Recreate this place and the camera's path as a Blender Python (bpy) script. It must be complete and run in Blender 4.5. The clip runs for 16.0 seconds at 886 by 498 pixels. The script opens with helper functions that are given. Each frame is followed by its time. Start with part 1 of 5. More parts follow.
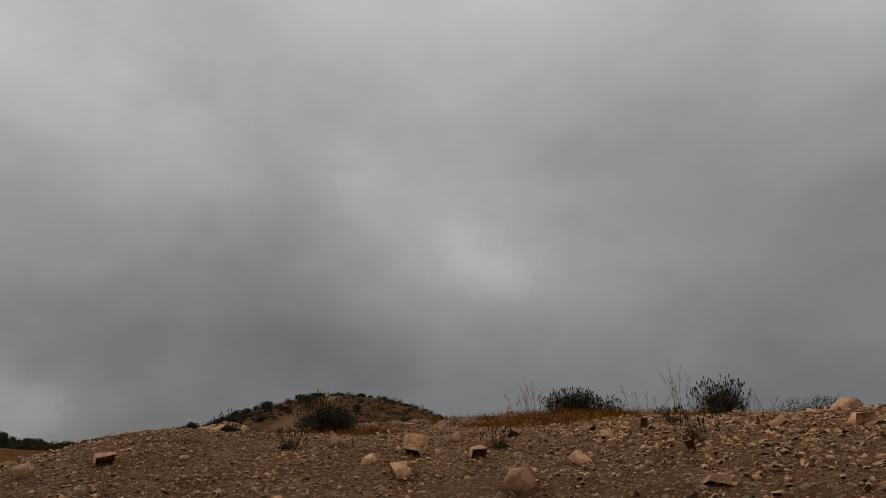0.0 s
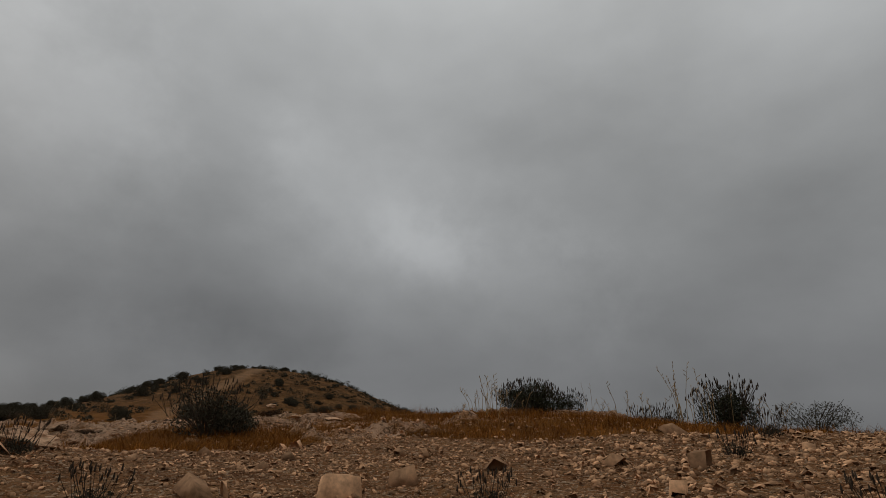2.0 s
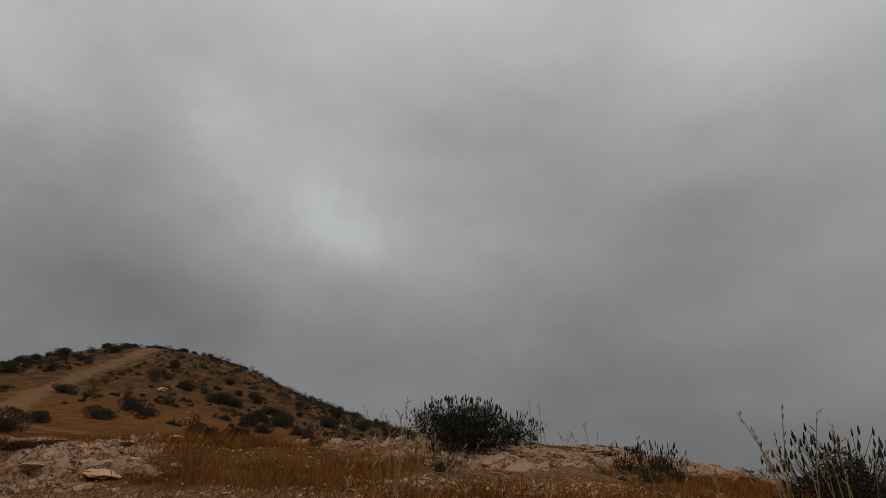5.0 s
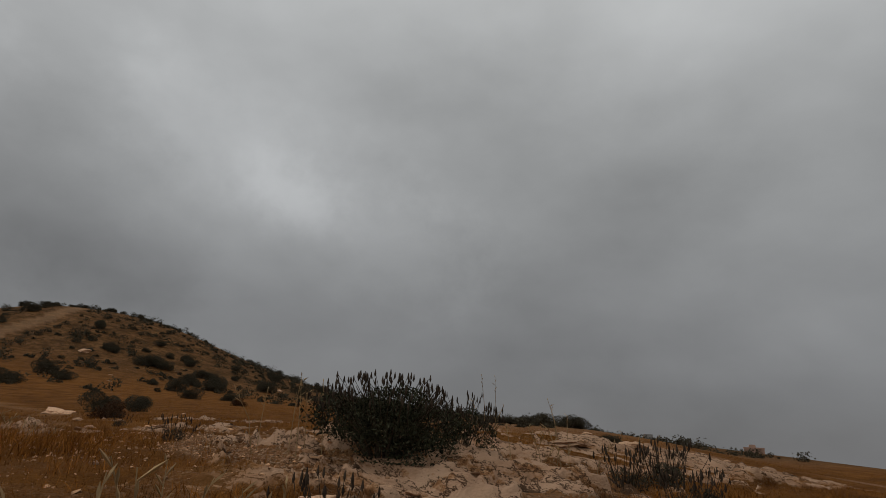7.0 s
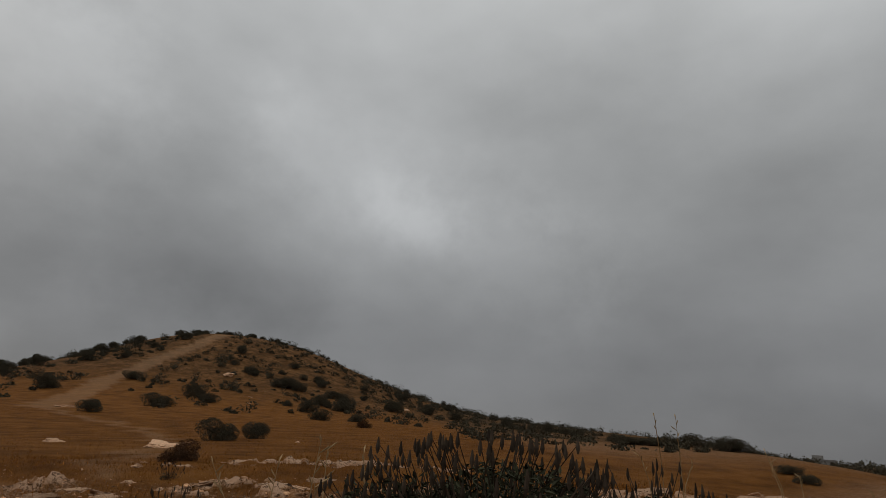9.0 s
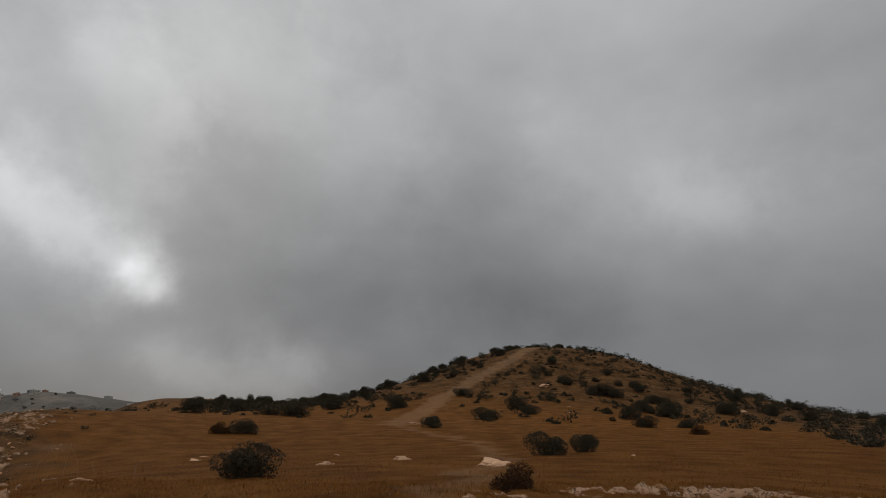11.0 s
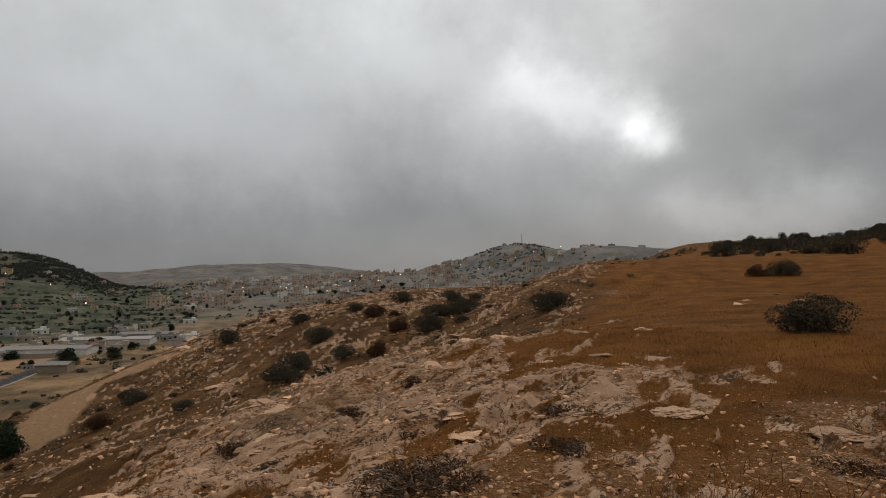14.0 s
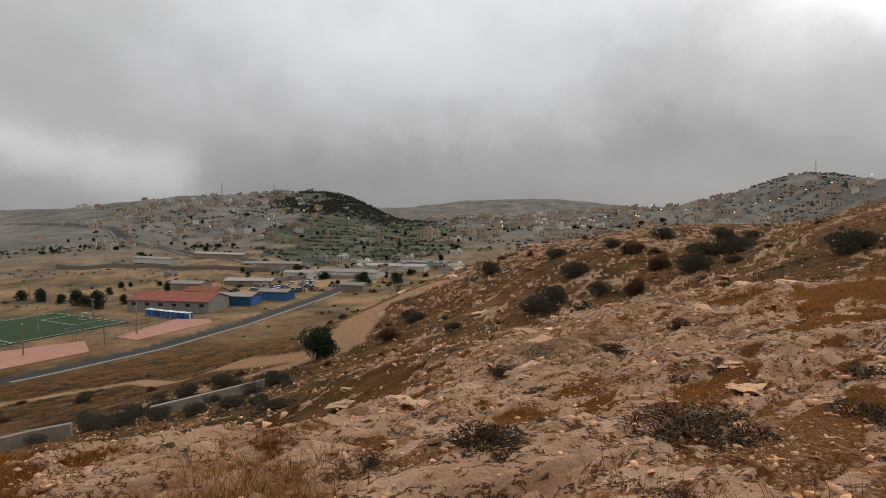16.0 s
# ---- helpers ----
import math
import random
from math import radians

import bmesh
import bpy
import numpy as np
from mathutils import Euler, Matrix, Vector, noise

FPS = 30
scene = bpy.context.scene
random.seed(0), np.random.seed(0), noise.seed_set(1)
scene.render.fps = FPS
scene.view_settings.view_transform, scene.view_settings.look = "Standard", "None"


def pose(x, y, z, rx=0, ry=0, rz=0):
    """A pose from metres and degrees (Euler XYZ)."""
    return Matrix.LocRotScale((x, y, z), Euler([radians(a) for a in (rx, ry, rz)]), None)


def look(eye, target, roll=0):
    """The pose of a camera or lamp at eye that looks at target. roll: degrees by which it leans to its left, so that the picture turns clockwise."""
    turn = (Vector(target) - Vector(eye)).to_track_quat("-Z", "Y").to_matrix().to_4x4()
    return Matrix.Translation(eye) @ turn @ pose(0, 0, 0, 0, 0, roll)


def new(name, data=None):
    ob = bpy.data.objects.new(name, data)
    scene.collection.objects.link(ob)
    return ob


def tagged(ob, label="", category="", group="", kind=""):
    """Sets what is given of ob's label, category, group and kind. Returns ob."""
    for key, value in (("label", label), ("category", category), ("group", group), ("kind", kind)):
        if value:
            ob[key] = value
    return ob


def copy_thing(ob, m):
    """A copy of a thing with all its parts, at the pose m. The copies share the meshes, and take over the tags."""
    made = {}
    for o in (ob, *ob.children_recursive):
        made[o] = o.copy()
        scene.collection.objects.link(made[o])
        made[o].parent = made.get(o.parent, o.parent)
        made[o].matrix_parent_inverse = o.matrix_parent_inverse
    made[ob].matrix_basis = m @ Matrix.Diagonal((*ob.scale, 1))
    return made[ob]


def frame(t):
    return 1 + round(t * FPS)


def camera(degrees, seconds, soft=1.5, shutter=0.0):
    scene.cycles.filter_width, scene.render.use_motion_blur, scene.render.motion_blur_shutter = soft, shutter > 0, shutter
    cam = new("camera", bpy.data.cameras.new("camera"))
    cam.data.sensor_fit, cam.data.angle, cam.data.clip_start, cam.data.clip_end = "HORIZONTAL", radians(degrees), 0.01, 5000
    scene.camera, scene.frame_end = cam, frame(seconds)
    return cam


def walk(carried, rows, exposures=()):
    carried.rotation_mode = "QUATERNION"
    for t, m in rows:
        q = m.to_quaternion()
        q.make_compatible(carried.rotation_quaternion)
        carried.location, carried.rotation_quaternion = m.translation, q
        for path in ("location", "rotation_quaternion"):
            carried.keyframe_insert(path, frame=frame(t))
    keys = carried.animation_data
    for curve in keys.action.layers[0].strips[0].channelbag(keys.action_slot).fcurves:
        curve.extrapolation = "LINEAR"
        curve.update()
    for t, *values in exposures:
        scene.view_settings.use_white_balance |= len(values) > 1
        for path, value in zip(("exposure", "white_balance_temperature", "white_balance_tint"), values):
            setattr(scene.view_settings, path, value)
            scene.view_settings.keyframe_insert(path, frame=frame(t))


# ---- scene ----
cam = camera(75.1, 16.0, soft=0.8)
PATH = [
    (0, (-1.055, 5.010, 0.669), (-0.833, 6.824, 1.482), 1.1),
    (0.5, (-0.947, 5.801, 0.932), (-0.688, 7.617, 1.729), 1.2),
    (1, (-0.991, 6.423, 1.122), (-0.685, 8.238, 1.904), 1.4),
    (1.5, (-0.947, 7.164, 1.191), (-0.567, 8.974, 1.950), 1.7),
    (2, (-0.853, 8.051, 1.424), (-0.402, 9.849, 2.176), 2.0),
    (2.5, (-0.602, 8.776, 1.626), (-0.104, 10.569, 2.357), 2.1),
    (3, (-0.444, 9.557, 1.822), (0.113, 11.331, 2.558), 2.2),
    (3.5, (-0.258, 10.262, 2.071), (0.341, 12.017, 2.819), 2.5),
    (6, (1.503, 14.495, 3.053), (2.314, 16.189, 3.743), 3.0),
    (6.5, (1.905, 15.208, 3.212), (2.772, 16.886, 3.869), 2.9),
    (7, (2.392, 15.877, 3.272), (3.288, 17.550, 3.905), 3.0),
    (7.5, (2.838, 16.561, 3.457), (3.718, 18.241, 4.090), 2.9),
    (8, (3.278, 17.285, 3.592), (4.058, 19.006, 4.250), 2.9),
    (8.2, (3.447, 17.645, 3.646), (4.186, 19.384, 4.301), 2.9),
    (10.5, (3.984, 20.648, 4.111), (3.816, 22.525, 4.781), 3.2),
    (11, (3.587, 21.380, 4.106), (3.136, 23.221, 4.745), 2.2),
    (11.5, (3.099, 21.967, 4.121), (2.311, 23.717, 4.681), 2.0),
    (12, (2.910, 22.025, 4.198), (1.832, 23.639, 4.680), 1.3),
    (12.5, (2.874, 21.925, 4.284), (1.567, 23.390, 4.666), 0.7),
    (13, (2.832, 22.000, 4.354), (1.346, 23.312, 4.623), 0.6),
    (13.5, (2.850, 21.926, 4.378), (1.210, 23.058, 4.546), 0.3),
    (14, (2.848, 21.889, 4.401), (1.090, 22.839, 4.488), 0.0),
    (14.5, (2.840, 21.865, 4.415), (0.991, 22.627, 4.437), -0.1),
    (15, (2.842, 21.828, 4.424), (0.914, 22.357, 4.377), -0.1),
    (15.5, (2.835, 21.799, 4.416), (0.859, 22.096, 4.315), -0.1),
    (16, (2.841, 21.759, 4.424), (0.849, 21.880, 4.287), -0.1),
]
walk(cam, [(t, look(eye, target, roll)) for t, eye, target, roll in PATH],
     [(0, -0.1), (1.5, -0.15), (3.5, 0.03), (7, 0.06), (8, 0.14), (10.5, 0.0), (11.2, -0.02), (12, -0.14), (12.5, -0.15), (13.5, 0.17), (14.5, 0.62), (16, 0.83)])

# ---- world, sun ----
world = bpy.data.worlds.new("overcast_sky")
scene.world = world
world.use_nodes = True


def sky_nodes():
    nt = world.node_tree
    n, l = nt.nodes, nt.links
    n.clear()
    out = n.new("ShaderNodeOutputWorld")
    bg = n.new("ShaderNodeBackground")
    l.new(bg.outputs[0], out.inputs[0])
    tc = n.new("ShaderNodeTexCoord")
    d = tc.outputs["Generated"]
    sky = n.new("ShaderNodeTexSky")
    sky.sky_type = "NISHITA"
    sky.sun_disc = False
    sky.sun_elevation, sky.sun_rotation = radians(28), radians(-38)
    sep = n.new("ShaderNodeSeparateXYZ")
    l.new(d, sep.inputs[0])

    def math_(op, a, b=None, c=None):
        m = n.new("ShaderNodeMath")
        m.operation = op
        for k, v in enumerate((a, b, c)):
            if v is None:
                continue
            if isinstance(v, (int, float)):
                m.inputs[k].default_value = v
            else:
                l.new(v, m.inputs[k])
        return m.outputs[0]

    def cloud(scale, detail, rough, shift):
        mp = n.new("ShaderNodeMapping")
        mp.inputs["Location"].default_value = shift
        mp.inputs["Rotation"].default_value = (radians(-28), radians(32), radians(20))
        mp.inputs["Scale"].default_value = (0.9, 1.0, 1.7)
        l.new(d, mp.inputs[0])
        t = n.new("ShaderNodeTexNoise")
        t.inputs["Scale"].default_value = scale
        t.inputs["Detail"].default_value = detail
        t.inputs["Roughness"].default_value = rough
        l.new(mp.outputs[0], t.inputs["Vector"])
        return t.outputs["Fac"]

    big = cloud(1.7, 3, 0.4, (2.3, 0.7, 0.4))
    fine = cloud(4.5, 5, 0.5, (5.1, 3.2, 1.0))
    # gradient of the deck with height above the horizon
    grad = n.new("ShaderNodeValToRGB")
    ramp = grad.color_ramp
    ramp.interpolation = "B_SPLINE"
    stops = SKY_STOPS
    while len(ramp.elements) < len(stops):
        ramp.elements.new(0.5)
    for e, (p, v) in zip(ramp.elements, stops):
        e.position, e.color = p, (*v, 1)
    l.new(math_("MULTIPLY_ADD", sep.outputs[2], 0.8, 0.2), grad.inputs[0])
    amount = math_("ADD", math_("MULTIPLY_ADD", big, 0.8, 0.58), math_("MULTIPLY_ADD", fine, 0.4, -0.2))
    # thin streaks in the deck where light comes through, and thicker dark ones; torn by the fine noise
    def vec(op, p, q):
        m = n.new("ShaderNodeVectorMath")
        m.operation = op
        for k, v in enumerate((p, q)):
            if v is None:
                continue
            if isinstance(v, Vector):
                m.inputs[k].default_value = v
            else:
                l.new(v, m.inputs[k])
        return m

    torn = n.new("ShaderNodeTexNoise")
    torn.inputs["Scale"].default_value, torn.inputs["Detail"].default_value, torn.inputs["Roughness"].default_value = 8.5, 6, 0.6
    l.new(d, torn.inputs["Vector"])
    push = vec("SUBTRACT", torn.outputs["Color"], Vector((0.5, 0.5, 0.5)))
    total = amount
    for first, last, wide, strength in SKY_STREAKS:
        p, q = Vector(first).normalized(), Vector(last).normalized()
        way = q - p
        shove = vec("SCALE", push.outputs[0], None)
        shove.inputs[3].default_value = min(0.24, wide * 2.4)
        here = vec("ADD", d, shove.outputs[0]).outputs[0]
        off = vec("SUBTRACT", here, p).outputs[0]
        t = math_("DIVIDE", vec("DOT_PRODUCT", off, way).outputs["Value"], max(way.length_squared, 1e-6))
        t = math_("MINIMUM", math_("MAXIMUM", t, 0.0), 1.0)
        foot = vec("SCALE", None, None)
        foot.inputs[0].default_value = way
        l.new(t, foot.inputs[3])
        dist = vec("DISTANCE", off, foot.outputs[0]).outputs["Value"]
        g = math_("POWER", 2.718, math_("MULTIPLY", math_("MULTIPLY", dist, dist), -1 / (wide * wide)))
        total = math_("MULTIPLY_ADD", g, strength, total)
    mix = n.new("ShaderNodeMix")
    mix.data_type = "RGBA"
    mix.inputs[0].default_value = 0.002
    l.new(grad.outputs[0], mix.inputs[6])
    l.new(sky.outputs[0], mix.inputs[7])
    scale = n.new("ShaderNodeVectorMath")
    scale.operation = "SCALE"
    l.new(mix.outputs[2], scale.inputs[0])
    l.new(total, scale.inputs[3])
    l.new(scale.outputs[0], bg.inputs[0])
    bg.inputs[1].default_value = 1.0


SKY_STOPS = ((0.0, (0.12, 0.12, 0.12)), (0.2, (0.155, 0.155, 0.160)), (0.3, (0.188, 0.19, 0.195)),
             (0.5, (0.29, 0.297, 0.30)), (0.75, (0.45, 0.46, 0.463)), (1.0, (0.55, 0.56, 0.55)))
# from, to, width, strength
SKY_STREAKS = (((-0.642, 0.736, 0.212), (-0.662, 0.708, 0.238), 0.023, 1.15), ((-0.665, 0.70, 0.245), (-0.765, 0.555, 0.327), 0.045, 0.6),
               ((-0.72, 0.62, 0.30), (-0.86, 0.34, 0.37), 0.13, 0.45), ((-0.64, 0.57, 0.516), (-0.602, 0.648, 0.467), 0.075, 0.4),
               ((0.23, 0.90, 0.37), (0.16, 0.905, 0.395), 0.05, 0.2), ((-0.03, 0.879, 0.477), (0.46, 0.845, 0.267), 0.09, 0.18),
               ((-0.49, 0.67, 0.557), (-0.29, 0.816, 0.498), 0.12, 0.24), ((-0.42, 0.87, 0.24), (0.0, 0.97, 0.22), 0.10, -0.12),
               ((-0.47, 0.875, 0.09), (-0.62, 0.775, 0.10), 0.05, 0.5), ((-0.997, -0.02, 0.075), (-0.86, 0.5, 0.12), 0.05, -0.14),
               ((-0.80, -0.59, 0.10), (-0.93, -0.37, 0.055), 0.04, 0.6), ((-0.945, 0.2, 0.22), (-0.95, -0.22, 0.25), 0.16, 0.38),
               ((-0.78, 0.5, 0.3), (-0.9, 0.1, 0.4), 0.33, 0.24), ((-0.25, 0.8, 0.6), (-0.12, 0.9, 0.36), 0.17, -0.14), ((0.5, 0.75, 0.5), (0.7, 0.65, 0.3), 0.25, -0.14))
sky_nodes()

sun_data = bpy.data.lights.new("sun", "SUN")
sun_data.energy, sun_data.angle, sun_data.color = 0.5, radians(30), (1.0, 0.97, 0.93)
sun = new("sun", sun_data)
sun.matrix_world = look((0, 0, 50), (0 + 30, 50 - 88 + 10, 12))

# -- terrain: one height function for the whole landscape
GROUND_KNOTS = ((-4000, -9), (-300, -6), (-200, -5), (-60, -2.2), (-20, -0.9), (-8, -0.45), (-2, -0.1), (2, 0.25),
                (7, 1.3), (10, 2.15), (14, 3.6), (25, 8.6), (55, 17), (110, 30), (165, 38.5), (230, 39.5), (4000, 39.5))
_xs = np.arange(-420, 420, 0.25)
_ys = np.interp(_xs, *zip(*GROUND_KNOTS))
_kern = np.exp(-np.linspace(-2.5, 2.5, 25) ** 2)
_ys = np.convolve(np.pad(_ys, 12, mode="edge"), _kern / _kern.sum(), mode="valid")


def lattice(ix, iy, seed):
    h = (ix.astype(np.int64) * 374761393 + iy.astype(np.int64) * 668265263 + seed * 974634777) & 0xFFFFFFFF
    h = ((h ^ (h >> 13)) * 1274126177) & 0xFFFFFFFF
    return ((h ^ (h >> 16)) & 0xFFFF) / 65535.0


def value_noise(x, y, seed=0):
    ix, iy = np.floor(x), np.floor(y)
    fx, fy = x - ix, y - iy
    fx, fy = fx * fx * fx * (fx * (fx * 6 - 15) + 10), fy * fy * fy * (fy * (fy * 6 - 15) + 10)
    a, b = lattice(ix, iy, seed), lattice(ix + 1, iy, seed)
    c, e = lattice(ix, iy + 1, seed), lattice(ix + 1, iy + 1, seed)
    return (a + (b - a) * fx) * (1 - fy) + (c + (e - c) * fx) * fy


def fbm(x, y, seed=0, octaves=4, gain=0.5):
    total, amp, norm = 0.0, 1.0, 0.0
    for k in range(octaves):
        total = total + amp * value_noise(x * 2.03**k + 17.3 * k, y * 2.03**k - 9.1 * k, seed + k)
        norm += amp
        amp *= gain
    return total / norm


def bump(x, y, cx, cy, sx, sy, turn=0.0):
    c, s = math.cos(turn), math.sin(turn)
    u, v = c * (x - cx) + s * (y - cy), -s * (x - cx) + c * (y - cy)
    return np.exp(-0.5 * ((u / sx) ** 2 + (v / sy) ** 2))


def step(v, a, b):
    t = np.clip((v - a) / (b - a), 0, 1)
    return t * t * (3 - 2 * t)


def height(x, y):
    """Height of the land without small relief."""
    x, y = np.asarray(x, float), np.asarray(y, float)
    rx, ry = x - 2.8, y - 21.8
    d, s = -0.8 * rx - 0.6 * ry, -0.6 * rx + 0.8 * ry
    wander = (fbm(x / 40, y / 40, 3, 3) - 0.5) * 14 * step(np.hypot(rx, ry), 15, 60)
    drop = np.interp(d + wander, _xs, _ys)
    ridge = np.clip(np.where(s < 0, 0.045, 0.012) * s + 0.00018 * np.maximum(s, 0) ** 2, -6, 12) * (1 - step(d, 20, 150))
    far = step(np.hypot(rx, ry), 250, 420)
    z = 3.05 + ridge - drop
    # the scrub hill with its shoulder
    wide = np.where(x < -8, 36.0, 38.0)
    z = z + 23.5 * np.exp(-0.5 * np.abs((x + 8) / wide) ** 2.4 - 0.5 * ((y - 232) / 50) ** 2)
    z = z + 6 * bump(x, y, 62, 240, 26, 40) + 2.2 * bump(x, y, 100, 172, 26, 26)
    # rocky spur above the valley
    z = z + 13 * bump(x, y, -98, 44, 24, 28) + 4 * bump(x, y, -60, 52, 20, 22)
    # a dip at the edge of the field and the steeper brow beside the knoll
    z = z - 2.4 * bump(x, y, -34, 58, 20, 20) - 1.5 * step(d, 2, 12) * step(-x, 2.6, 6.0) * step(s, -16, -2) * (1 - step(d, 40, 90)) * step(y, 14, 17.5) * (1 - 0.85 * step(s, 3, 9))
    z = z + 0.5 * np.exp(-0.5 * ((d - 13) / 4.5) ** 2) * step(s, 2, 9)
    z = z - 0.42 * bump(x, y, 7.2, 15.8, 2.4, 2.2)
    z = z + 0.2 * bump(x, y, -4.5, 19.6, 1.8, 1.6)
    z = z + 0.55 * bump(x, y, -11, 29.5, 4.0, 3.0, 0.5)
    z = z + 0.32 * bump(x, y, 10.4, 24.8, 3.0, 1.1, 0.25) - 0.05 * np.clip(x - 6, 0, 16) * (1 - step(np.hypot(x - 12, y - 22), 14, 30))
    z = z - 0.7 * bump(x, y, 27, 40, 9, 9)
    # the stony shoulder above the start, and the lip under the last stand
    z = z + 0.95 * bump(x, y, -4.2, 12.5, 2.0, 2.4) + 0.1 * bump(x, y, -2.6, 18.2, 1.2, 1.0)
    # across the valley: plateau, town slope, mast hill, far ranges
    z = z + 59 * np.exp(-0.5 * ((x + 950) / 170) ** 2) / (1 + np.exp((y + 28) / 26)) * (1 - 0.4 * step(-y, 260, 620))
    z = z + 40 * bump(x, y, -900, 480, 260, 330) + 58 * bump(x, y, -735, 560, 90, 75) + 40 * bump(x, y, -545, 512, 70, 62)
    z = z + 14 * bump(x, y, -400, 480, 150, 110) + 58 * bump(x, y, -1800, 420, 250, 330)
    z = z + 45 * bump(x, y, -2400, -500, 500, 900)
    # the ground to the east falls away
    east = (x - 3) - 0.8 * (y - 20)
    z = z - 1.9 * step(east, 4, 32) * step(x, 14, 45) - 14 * step(east, 40, 280)
    # the back of the hills falls away out of sight
    z = z - 40 * step(y, 330, 700) * step(x, -250, 50)
    z = z + far * (fbm(x / 120, y / 120, 11, 4) - 0.5) * 16
    return z
# -- end terrain

# ---- the land, one sheet to the horizon ----


def material(name, rough=0.9):
    m = bpy.data.materials.new(name)
    m.use_nodes = True
    b = m.node_tree.nodes["Principled BSDF"]
    b.inputs["Roughness"].default_value = rough
    b.inputs["Specular IOR Level"].default_value = 0.06
    return m, m.node_tree.nodes, m.node_tree.links, b


def ground_masks(x, y, z):
    """Where bare rock, dry grass, bare track and asphalt lie."""
    rx, ry = x - 2.8, y - 21.8
    d, s = -0.8 * rx - 0.6 * ry, -0.6 * rx + 0.8 * ry
    r = np.hypot(rx, ry)
    n1 = fbm(x / 3.0, y / 3.0, 21, 4)
    n2 = fbm(x / 14.0, y / 14.0, 22, 3)
    # limestone pavement on the crest and along the upper valley side
    slab = 0.74 * bump(x, y, -5.4, 23.0, 4.8, 2.9, 0.2) + 0.8 * bump(x, y, -10, 27, 5, 3, -0.6) + 0.8 * bump(x, y, 6.2, 32.2, 2.6, 0.7, 0.1) + 1.0 * bump(x, y, 11.6, 24.7, 5.0, 1.7, 0.25) + 0.9 * bump(x, y, 4.7, 20.8, 1.3, 0.55)
    slab += 0.6 * bump(x, y, 2.2, 28.0, 2.6, 0.9, -0.3) + 0.6 * bump(x, y, -2.5, 19.6, 2.0, 0.7, 0.2)
    slab += 0.55 * bump(x, y, 0.2, 16.6, 1.6, 0.5, 0.2)
    side = step(d - 5 * step(s, 8, 14), 2, 8) * (1 - step(d, 30, 60)) * step(s, 3, 10) * (1 - step(s, 60, 110))
    slab += (0.10 + (fbm(s / 5, d / 1.5, 24, 4, 0.55) - 0.5) * 2.4) * side + 0.55 * bump(x, y, -98, 44, 30, 24)
    n0 = fbm(s / 0.8, d / 0.32, 23, 4, 0.6)
    rock = step(slab * 0.75 + ((n1 - 0.5) * 1.0 + (n0 - 0.5) * 2.2) * np.clip(slab * 1.6 + 0.2, 0, 1), 0.3, 0.46)
    tuft = step(bump(x, y, 2.1, 24.0, 1.25, 4.6) + (n1 - 0.5) * 0.9, 0.35, 0.6) * (1 - bump(x, y, 4.7, 20.8, 1.3, 0.6))
    rock = rock * (1 - 0.9 * tuft)
    field = step(-d + 2.5 + 5 * step(s, 6, 14) + 0.12 * np.clip(s - 10, 0, 60) + (n2 - 0.5) * 12 + (n1 - 0.5) * 4, 1.0, 5.0) * step(s + ry * 0.4, 3, 9)
    grass = np.clip(field, 0, 1)
    grass = np.maximum(grass, step(n2 + 0.35 * (n1 - 0.5) + 0.34 * step(y - 1.7 * np.exp(-((x - 0.2) / 1.4) ** 2) + 0.2 * np.clip(x - 1.5, 0, 6), 13.8, 15.2) + 0.25 * bump(x, y, -5.5, 15.6, 3.0, 1.6) * (1 - step(y, 19.5, 22)), 0.56, 0.7) * step(r, 3, 6) * (1 - 0.8 * step(d, 6, 12) * step(s, -2, 6)))
    crest = step(bump(x, y, 2.0, 21.3, 1.5, 2.6) + (n1 - 0.5) * 0.8, 0.4, 0.62)
    grass = np.maximum(grass, np.maximum(tuft, crest))
    grass = grass * (1 - rock) * (1 - 0.75 * step(y + 0.3 * x, 110, 165)) * (1 - 0.75 * step(x - 0.25 * y + (n2 - 0.5) * 8, 3, 14) * step(y, 40, 60))
    return rock, grass, d, s, n1, n2


def relief(x, y, rock):
    """Ledges and pits of the limestone, and small lumps of the soil."""
    u, v = -0.6 * x + 0.8 * y, -0.8 * x - 0.6 * y
    n = fbm(u / 1.3, v / 0.7, 31, 5, 0.58)
    ledge = np.floor(n * 9) / 9 + step(np.mod(n * 9, 1), 0.55, 0.95) / 9
    pits = step(fbm(u / 0.5, v / 0.25, 41, 3), 0.58, 0.66)
    near = 1 - step(np.hypot(x - 1.5, y - 18), 40, 120)
    close = 1 - step(np.hypot(x - 1.5, y - 18), 13, 24)
    soil = close * (fbm(x / 0.5, y / 0.5, 51, 4) - 0.5) * 0.10 + (fbm(x / 4, y / 4, 52, 3) - 0.5) * (0.06 + 0.19 * close)
    stone = (ledge - 0.45) * 0.5 - pits * 0.10 + (fbm(x / 0.3, y / 0.3, 61, 2) - 0.5) * 0.05 + 0.04
    return near * (soil * (1 - rock) + stone * rock)


def land_height(x, y):
    z = height(x, y)
    rock = ground_masks(x, y, z)[0]
    return z + relief(x, y, rock)


def orchard_mask(x, y):
    """Green irrigated plots on the valley floor and the wooded end of the plateau."""
    plots = bump(x, y, -650, -15, 110, 75) * 1.5 + bump(x, y, -500, -20, 60, 40)
    woods = 1.6 * bump(x, y, -860, -65, 95, 65)
    return step(np.maximum(plots, woods) + (fbm(x / 45, y / 45, 131, 3) - 0.5) * 1.1, 0.45, 0.62)


